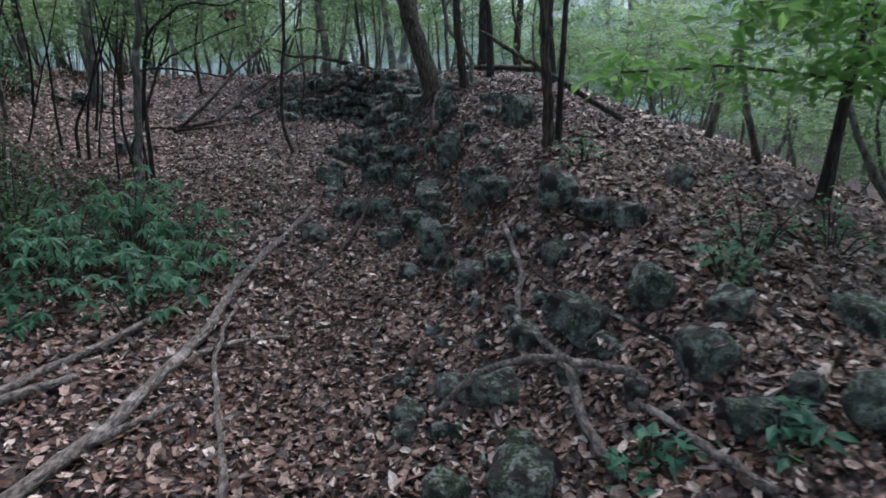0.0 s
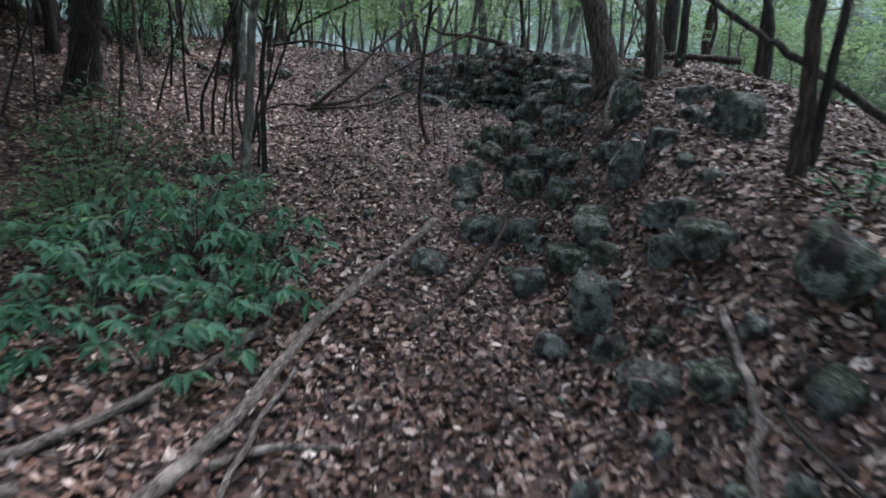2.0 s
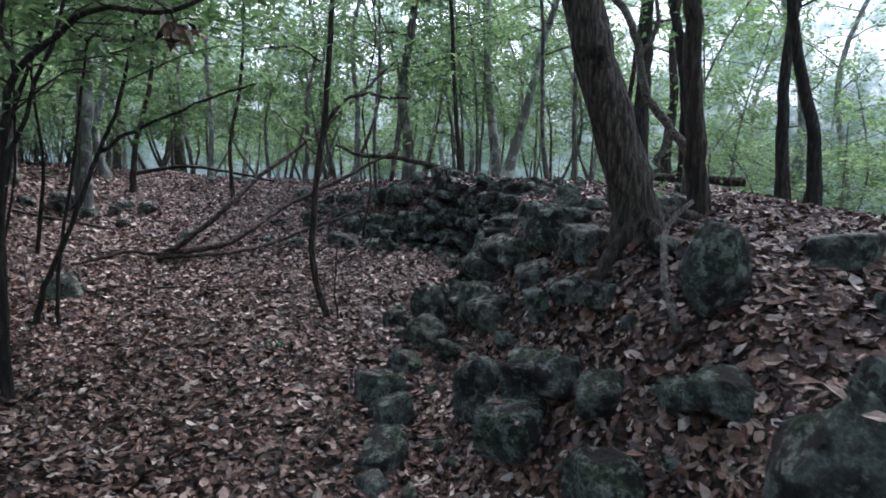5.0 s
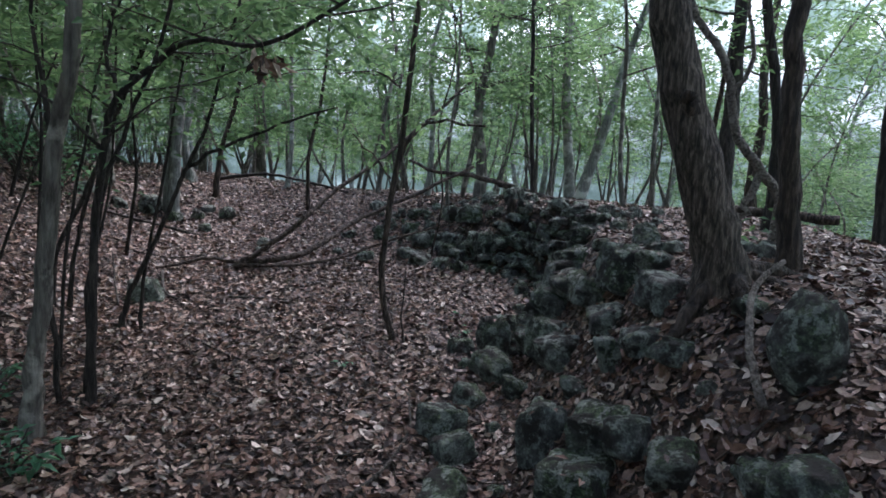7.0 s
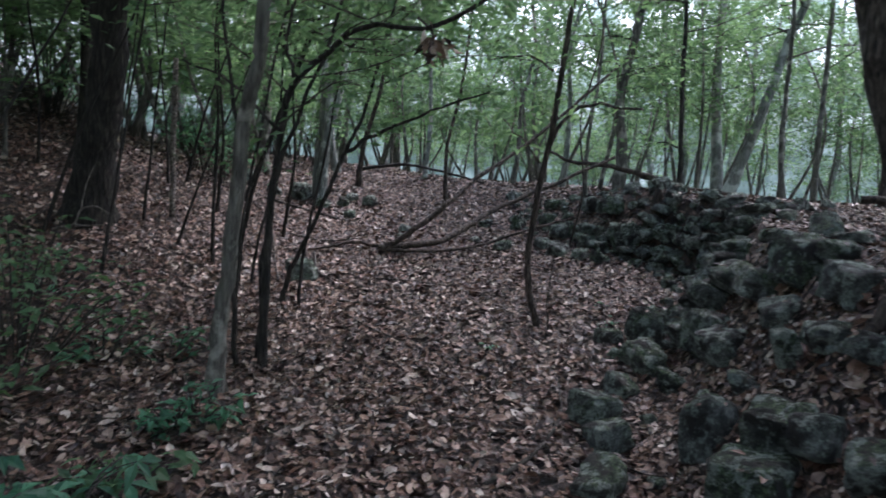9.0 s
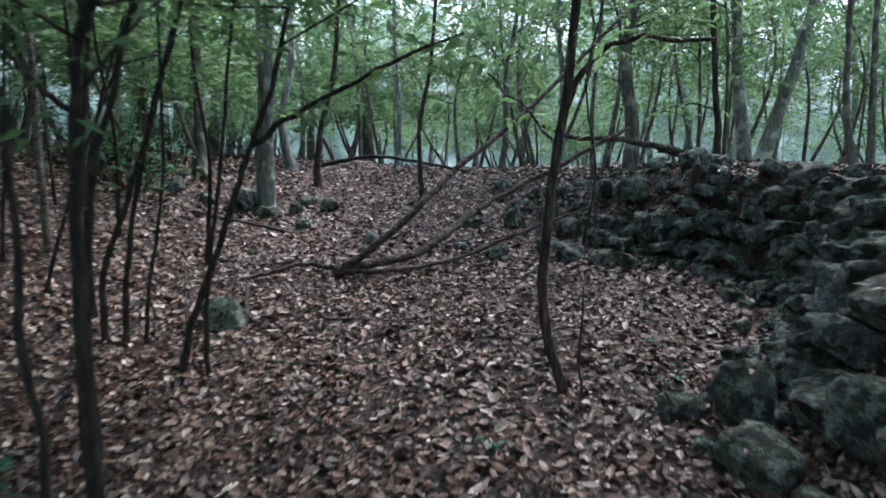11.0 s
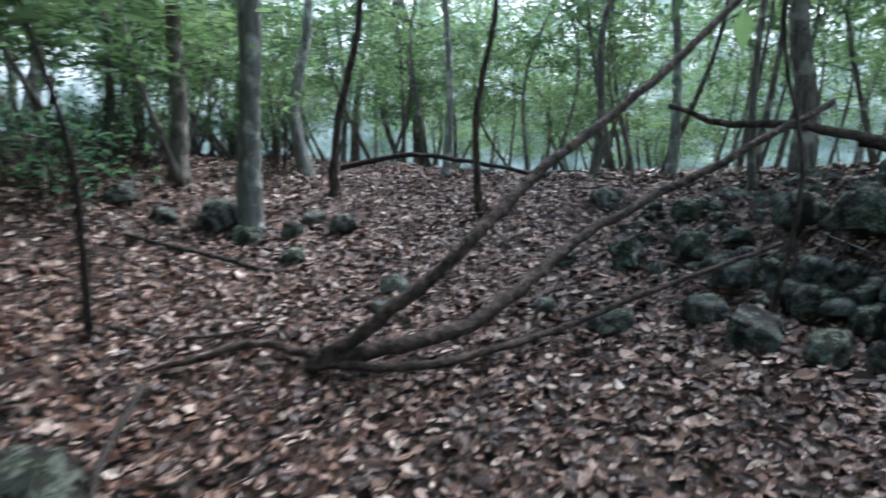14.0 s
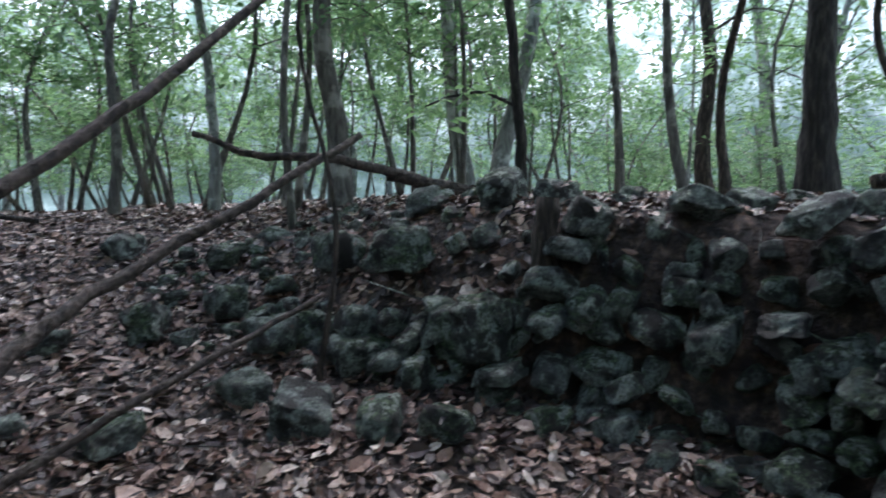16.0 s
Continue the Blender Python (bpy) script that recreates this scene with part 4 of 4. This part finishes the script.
# trees on the crest and beyond it: foot, first bend, head, radii
for k, (x, y, hx, hy, r, bark) in enumerate((
        (-2.48, 15.9, 0.1, 0.1, 0.11, BARK_BROWN), (1.25, 14.6, 0.1, 0.1, 0.14, BARK_DARK), (2.52, 18.0, -0.1, 0.1, 0.12, BARK_DARK), (-0.94, 17.5, -0.7, 0.2, 0.11, BARK_GREY),
        (-0.8, 17.0, 1.6, 0.3, 0.11, BARK_GREY), (-2.68, 13.2, 0.1, 0.2, 0.015, BARK_BROWN), (-2.86, 15.0, -0.15, 0.1, 0.032, BARK_BROWN), (2.3, 12.0, 0.3, 0.2, 0.07, BARK_DARK),
        (-0.1, 14.2, -0.5, 0.3, 0.04, BARK_GREY), (-6.97, 14.7, 0.9, 0.1, 0.05, BARK_BROWN), (-5.15, 14.6, 0.45, 0.1, 0.035, BARK_BROWN),
        (-6.27, 16.0, 0.0, 0.2, 0.05, BARK_GREY), (-4.5, 16.2, 0.15, 0.3, 0.05, BARK_BROWN), (-3.88, 17.6, -0.1, 0.2, 0.07, BARK_GREY), (0.5, 16.5, -0.2, 0.3, 0.05, BARK_BROWN),
        (1.3, 15.8, 0.25, -0.2, 0.05, BARK_DARK), (1.9, 14.6, -0.1, 0.2, 0.04, BARK_BROWN), (-7.9, 15.4, -0.1, 0.3, 0.08, BARK_GREY), (-8.6, 14.0, 0.2, 0.3, 0.1, BARK_GREY))):
    foot = (x, y, z_at(x, y) - 0.1)
    tall = 5.5 + 0.6 * (k % 4)
    wave = CREST_RNG.normal(0, 0.075, (4, 2))
    # Farther trunks take the next paler bark, painting haze into their colour.
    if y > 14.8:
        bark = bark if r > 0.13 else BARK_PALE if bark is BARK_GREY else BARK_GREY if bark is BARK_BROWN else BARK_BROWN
    open_side = x < -3.4
    tree(foot, [(0, 0, 0), *((f * hx + wx, f * hy + wy, f * tall) for f, (wx, wy) in zip((0.15, 0.3, 0.48, 0.7), wave)), (hx, hy, tall)], r * 0.9, r * 0.45, "tree with %s bark on the crest" % ("haze-paled grey" if bark is BARK_PALE else "grey" if bark is BARK_GREY else "dark brown"), bark, LEAF_LIGHT if k % 3 else LEAF_DEEP, 3 if open_side else 8, 2.1, 1.1 if open_side else 1.4, 9 if open_side else 22, 0.10, 60 + k)

# the wood all round, from a few shapes
# The pale bark of the tall shapes holds the haze of distance.
KINDS = []
for k in range(6):
    rng = np.random.default_rng(200 + k)
    tall = 7.5 + k * 0.5
    bend = rng.normal(0, 0.6, (3, 2))
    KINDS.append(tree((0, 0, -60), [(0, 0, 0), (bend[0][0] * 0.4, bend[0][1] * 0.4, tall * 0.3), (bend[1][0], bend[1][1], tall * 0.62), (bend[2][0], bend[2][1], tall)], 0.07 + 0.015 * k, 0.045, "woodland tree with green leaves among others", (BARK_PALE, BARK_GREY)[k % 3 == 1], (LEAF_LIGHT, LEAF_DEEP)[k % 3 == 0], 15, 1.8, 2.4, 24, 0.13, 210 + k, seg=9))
for k in range(4):
    rng = np.random.default_rng(300 + k)
    bend = rng.normal(0, 0.45, (2, 2))
    KINDS.append(tree((0, 0, -60), [(0, 0, 0), (bend[0][0], bend[0][1], 1.8), (bend[1][0], bend[1][1], 3.8)], 0.03, 0.012, "thin understorey sapling with sparse leaves", BARK_GREY, (LEAF_LIGHT, LEAF_DEEP)[k % 2], 10, 1.3, 1.1, 14, 0.12, 310 + k, name="sapling", group="saplings", seg=7))
rng = np.random.default_rng(77)
placed = []
for _ in range(4000):
    if len(placed) > 185:
        break
    x, y = (rng.uniform(-26, 24), rng.uniform(-10, 44)) if rng.random() < 0.75 else (rng.uniform(-19, -8.5), rng.uniform(5, 26))
    if (-9.3 < x < 4.5 and -5 < y < 20.5) or (4 < x < 6.5 and -3 < y < 8) or any((x - a) ** 2 + (y - b) ** 2 < (1.3 + 0.02 * y) ** 2 for a, b in placed):
        continue
    if x > 3.6 and y < 3 and rng.random() < 0.4:
        continue
    placed.append((x, y))
    small = rng.random() < 0.5 or (-9.5 < x < -2 and 18 < y < 25)
    which = KINDS[6 + int(rng.integers(4))] if small else KINDS[int(rng.integers(6))]
    s = rng.uniform(0.8, 1.25)
    ob = copy_thing(which, pose(x, y, z_at(x, y) - 0.1, 0, 0, rng.uniform(0, 360)) )
    ob.scale = (s, s, s * rng.uniform(0.9, 1.15))
rng = np.random.default_rng(78)
for _ in range(46):
    x, y = rng.uniform(-10, 4.5), rng.uniform(15.5, 24)
    if (x + 2.5) ** 2 + (y - 15) ** 2 < 1.5 or (-9.5 < x < -3.2 and y < 19.5 and rng.random() < 0.5):
        continue
    s = rng.uniform(0.75, 1.2)
    ob = copy_thing(KINDS[6 + int(rng.integers(4))], pose(x, y, z_at(x, y) - 0.05, 0, 0, rng.uniform(0, 360)))
    ob.scale = (s, s, s * rng.uniform(1.0, 1.3))
for count, xr, yr in ((34, (-15, -8.6), (10, 24)), (14, (-11.5, -8.2), (9, 15)), (16, (-13, -7.5), (4, 11)), (40, (3.6, 13), (1, 18)), (16, (3, 9), (16, 24)), (44, (-15, 7), (21, 31))):
    for _ in range(count):
        x, y = rng.uniform(*xr), rng.uniform(*yr)
        s = rng.uniform(0.6, 1.1)
        ob = copy_thing(KINDS[6 + int(rng.integers(4))], pose(x, y, z_at(x, y) - 0.05, 0, 0, rng.uniform(0, 360)))
        ob.scale = (1.25 * s, 1.25 * s, 0.85 * s)
for which in KINDS:
    for o in (*which.children_recursive, which):
        bpy.data.objects.remove(o)


# ---- shrubs and small plants ----
def shrub(x, y, wide, tall, stems, leaves, size, label, mat, seed, name="shrub", category="shrub"):
    rng = np.random.default_rng(seed)
    at = (x, y, z_at(x, y))
    root = thing(name, at, label, category)
    wood, crown = Geo(), Geo()
    for k in range(stems):
        w, f = rng.uniform(0, 2 * math.pi), math.sqrt(rng.random())
        end = np.array([math.cos(w) * wide * f, math.sin(w) * wide * f, 0])
        end[2] = z_at(x + end[0], y + end[1]) - at[2] + tall * (1.05 - 0.6 * f) * rng.uniform(0.6, 1.1)
        start = end * np.array([0.25, 0.25, 0])
        start[2] = z_at(x + start[0], y + start[1]) - at[2] - 0.02
        line = wood.tube([start, start * 0.5 + end * 0.5 + np.array([0, 0, 0.12 * tall]), end], 0.008, 0.003, 5, 4)
        for i in range(leaves):
            p = line[int(len(line) * rng.uniform(0.35, 0.999))] + rng.normal(0, 0.05 * wide ** 0.5, 3)
            a = rng.uniform(0, 2 * math.pi)
            d = np.array([math.cos(a), math.sin(a), rng.uniform(-0.5, 0.25)])
            crown.leaf(p, d, np.array([rng.normal(0, 0.3), rng.normal(0, 0.3), 1.0]), size * rng.uniform(0.6, 1.25), 0.42, 0.16)
    tagged(part("stem_clump", wood, TWIG, root), kind="stuff")
    tagged(part("foliage", crown, mat, root, smooth=False), kind="stuff")


shrub(-3.9, 5.7, 0.9, 1.0, 46, 12, 0.1, "low evergreen shrub in the shade of trees", LEAF_DEEP, 402)
shrub(-5.2, 7.5, 0.9, 1.1, 36, 12, 0.11, "dark evergreen undergrowth below the trees", LEAF_DEEP, 404)
shrub(-4.6, 6.6, 0.8, 0.7, 30, 12, 0.11, "dark evergreen undergrowth below the trees", LEAF_DEEP, 405)
shrub(-8.3, 12.4, 0.9, 1.2, 36, 12, 0.12, "green undergrowth on the slope beside the track", LEAF_SHRUB, 406)
rng = np.random.default_rng(97)
for k in range(28):
    x, y = rng.uniform(-14, -8.0), rng.uniform(6, 20)
    shrub(x, y, rng.uniform(0.6, 1.1), rng.uniform(0.8, 1.8), 24, 12, 0.12, "dark green undergrowth on the hillside", LEAF_DEEP if k % 3 else LEAF_SHRUB, 430 + k)
shrub(-3.15, 6.7, 0.3, 0.3, 7, 8, 0.11, "small dark evergreen shrub in leaf litter", LEAF_DEEP, 403)
for k, (x, y, w, h) in enumerate(((0.88, 2.17, 0.18, 0.16), (1.31, 2.0, 0.14, 0.16), (1.66, 3.24, 0.25, 0.3), (2.05, 3.75, 0.4, 0.5), (1.29, 5.2, 0.35, 0.3), (3.0, 4.4, 0.4, 0.5), (-3.5, 4.7, 0.25, 0.2), (-2.85, 4.1, 0.15, 0.15), (-4.3, 8.0, 0.35, 0.3), (-3.4, 7.4, 0.3, 0.3), (-4.7, 7.8, 0.4, 0.4), (-3.5, 7.3, 0.2, 0.2), (-7.8, 12.2, 0.4, 0.6), (-5.9, 8.2, 0.5, 0.5))):
    shrub(x, y, w, h, 9, 8, 0.09, "small green seedlings growing through leaf litter", LEAF_SHRUB, 410 + k, "seedling_clump", "plant")

for k, (x, y) in enumerate(((-1.62, 10.3), (-1.78, 10.75), (-2.4, 9.4), (-1.5, 7.2))):
    shrub(x, y, 0.1, 0.08, 3, 4, 0.06, "tiny green seedling growing through leaf litter", LEAF_SHRUB, 480 + k, "seedling", "plant")


def whorled_shrub(x, y, wide, tall, stems, size, seed):
    """An open evergreen shrub: thin arching stems that end in whorls of drooping leaves."""
    rng = np.random.default_rng(seed)
    at = (x, y, z_at(x, y))
    root = thing("shrub", at, "open evergreen shrub with whorls of glossy drooping leaves", "shrub", "shrubs beside the path")
    wood, crown = Geo(), Geo()

    def whorl(p, out, n, ln):
        turn = rng.uniform(0, 6.3)
        for i in range(n):
            a = turn + 6.283 * i / n + rng.normal(0, 0.25)
            d = np.array([math.cos(a), math.sin(a), rng.uniform(-0.75, 0.05)]) + 0.5 * out
            crown.leaf(p, d, np.array([0.35 * math.cos(a), 0.35 * math.sin(a), 1.0]) + rng.normal(0, 0.2, 3), ln * rng.uniform(0.6, 1.2), rng.uniform(0.3, 0.42), 0.2)
    for k in range(stems):
        w, f = rng.uniform(0, 2 * math.pi), math.sqrt(rng.random())
        out = np.array([math.cos(w), math.sin(w), 0])
        end = out * wide * f
        end[2] = z_at(x + end[0], y + end[1]) - at[2] + tall * (1.0 - 0.55 * f) * rng.uniform(0.35, 1.15)
        start = out * wide * 0.25 * rng.random()
        start[2] = z_at(x + start[0], y + start[1]) - at[2] - 0.02
        line = wood.tube([start, start * 0.55 + end * 0.45 + np.array([0, 0, 0.2 * tall]), end], 0.007, 0.003, 5, 4)
        whorl(line[-1], out * f, int(rng.integers(6, 10)), size)
        for i in (0.55, 0.75):
            if rng.random() < 0.75:
                side = line[int(len(line) * i)]
                tip = side + rng.normal(0, 0.11, 3) * np.array([1, 1, 0.4])
                wood.tube([side, (side + tip) / 2 + np.array([0, 0, 0.02]), tip], 0.003, 0.002, 4, 2)
                whorl(tip, out * 0.3, int(rng.integers(4, 8)), size * 0.9)
    tagged(part("stem_clump", wood, TWIG, root), kind="stuff")
    tagged(part("foliage", crown, LEAF_SHRUB, root, smooth=False), kind="stuff")


for k, (x, y, wide, tall, stems) in enumerate(((-2.2, 4.3, 0.48, 0.58, 15), (-2.8, 4.5, 0.5, 0.64, 11), (-3.0, 4.95, 0.5, 0.75, 14), (-2.05, 5.05, 0.45, 0.6, 16), (-2.75, 5.5, 0.65, 0.95, 22), (-3.5, 5.4, 0.6, 0.9, 14), (-2.25, 5.8, 0.4, 0.45, 10), (-3.0, 6.3, 0.5, 0.6, 10), (-3.3, 4.5, 0.2, 0.2, 5))):
    whorled_shrub(x, y, wide, tall, stems, 0.135, 601 + k)

# a leafy tree leaning in beside the start
foot = (4.15, 4.9, z_at(4.15, 4.9) - 0.1)
tree(foot, local([foot, (4.05, 4.95, 1.0), (3.7, 5.0, 2.2), (3.2, 5.1, 3.2)], foot), 0.06, 0.03, "leaning tree with bright green leaves above the bank", BARK_BROWN, LEAF_BRIGHT, 4, 2.2, 1.0, 54, 0.15, 55,
     extra=[(local([(4.0, 4.95, 1.2), (3.2, 4.7, 1.55), (2.3, 4.55, 1.68), (1.35, 4.5, 1.66)], foot), 0.02, 0.008), (local([(3.85, 4.95, 1.7), (3.0, 4.6, 2.1), (2.2, 4.4, 2.1)], foot), 0.015, 0.007), (local([(4.0, 4.95, 1.2), (3.6, 4.5, 1.6), (2.9, 4.3, 1.75)], foot), 0.015, 0.007)])


# a bunch of withered leaves caught on a limb
bunch = thing("withered_leaf_bunch", (-2.42, 8.1, 2.36), "bunch of withered brown leaves hanging from a limb", "dead leaves")
rng = np.random.default_rng(95)
g = Geo()
for _ in range(34):
    d = rng.normal(0, 0.5, 3) + np.array([0, 0, -0.8])
    g.leaf(rng.normal(0, 0.035, 3), d, rng.normal(0, 1, 3), rng.uniform(0.06, 0.13), 0.4, 0.3)
tagged(part("withered_foliage", g, DEAD_LEAF, bunch, smooth=False), kind="stuff")
g = Geo()
g.tube([(0, 0, -0.05), (-0.02, 0, 0.05), (-0.1, -0.02, 0.12)], 0.006, 0.008, 5, 3)
part("stalk", g, TWIG, bunch)


# ---- the distance ----
# Glowing ring with the mist painted in; it also lights the wood.
def far_backdrop():
    m, nt, nodes, bsdf = material("glowing_mist_backdrop")
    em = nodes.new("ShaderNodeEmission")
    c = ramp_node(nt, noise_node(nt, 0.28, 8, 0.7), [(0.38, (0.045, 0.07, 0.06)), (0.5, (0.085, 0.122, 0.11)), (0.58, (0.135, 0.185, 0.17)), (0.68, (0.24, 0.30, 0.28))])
    # Bright sky gaps are put into the colour, stronger with height.
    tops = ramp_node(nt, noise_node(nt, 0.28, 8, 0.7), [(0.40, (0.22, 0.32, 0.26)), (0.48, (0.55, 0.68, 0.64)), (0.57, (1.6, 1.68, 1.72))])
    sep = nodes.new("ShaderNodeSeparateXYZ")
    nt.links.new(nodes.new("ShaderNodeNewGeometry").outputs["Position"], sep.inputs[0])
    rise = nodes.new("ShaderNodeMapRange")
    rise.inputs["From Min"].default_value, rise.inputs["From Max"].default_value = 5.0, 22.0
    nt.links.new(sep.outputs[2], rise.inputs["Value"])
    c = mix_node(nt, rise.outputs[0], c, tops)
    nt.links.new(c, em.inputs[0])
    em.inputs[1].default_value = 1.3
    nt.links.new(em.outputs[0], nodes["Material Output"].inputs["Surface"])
    v, f, n = [], [], 64
    for k in range(n):
        w = 2 * math.pi * k / n
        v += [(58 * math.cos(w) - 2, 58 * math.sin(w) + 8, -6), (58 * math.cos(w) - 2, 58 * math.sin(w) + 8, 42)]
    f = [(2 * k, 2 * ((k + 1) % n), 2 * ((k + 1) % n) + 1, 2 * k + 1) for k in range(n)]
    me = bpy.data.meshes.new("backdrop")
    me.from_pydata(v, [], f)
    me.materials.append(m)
    tagged(new("backdrop", me), "glowing backdrop coloured as pale misty green woodland in the distance", "backdrop", kind="structure")


far_backdrop()
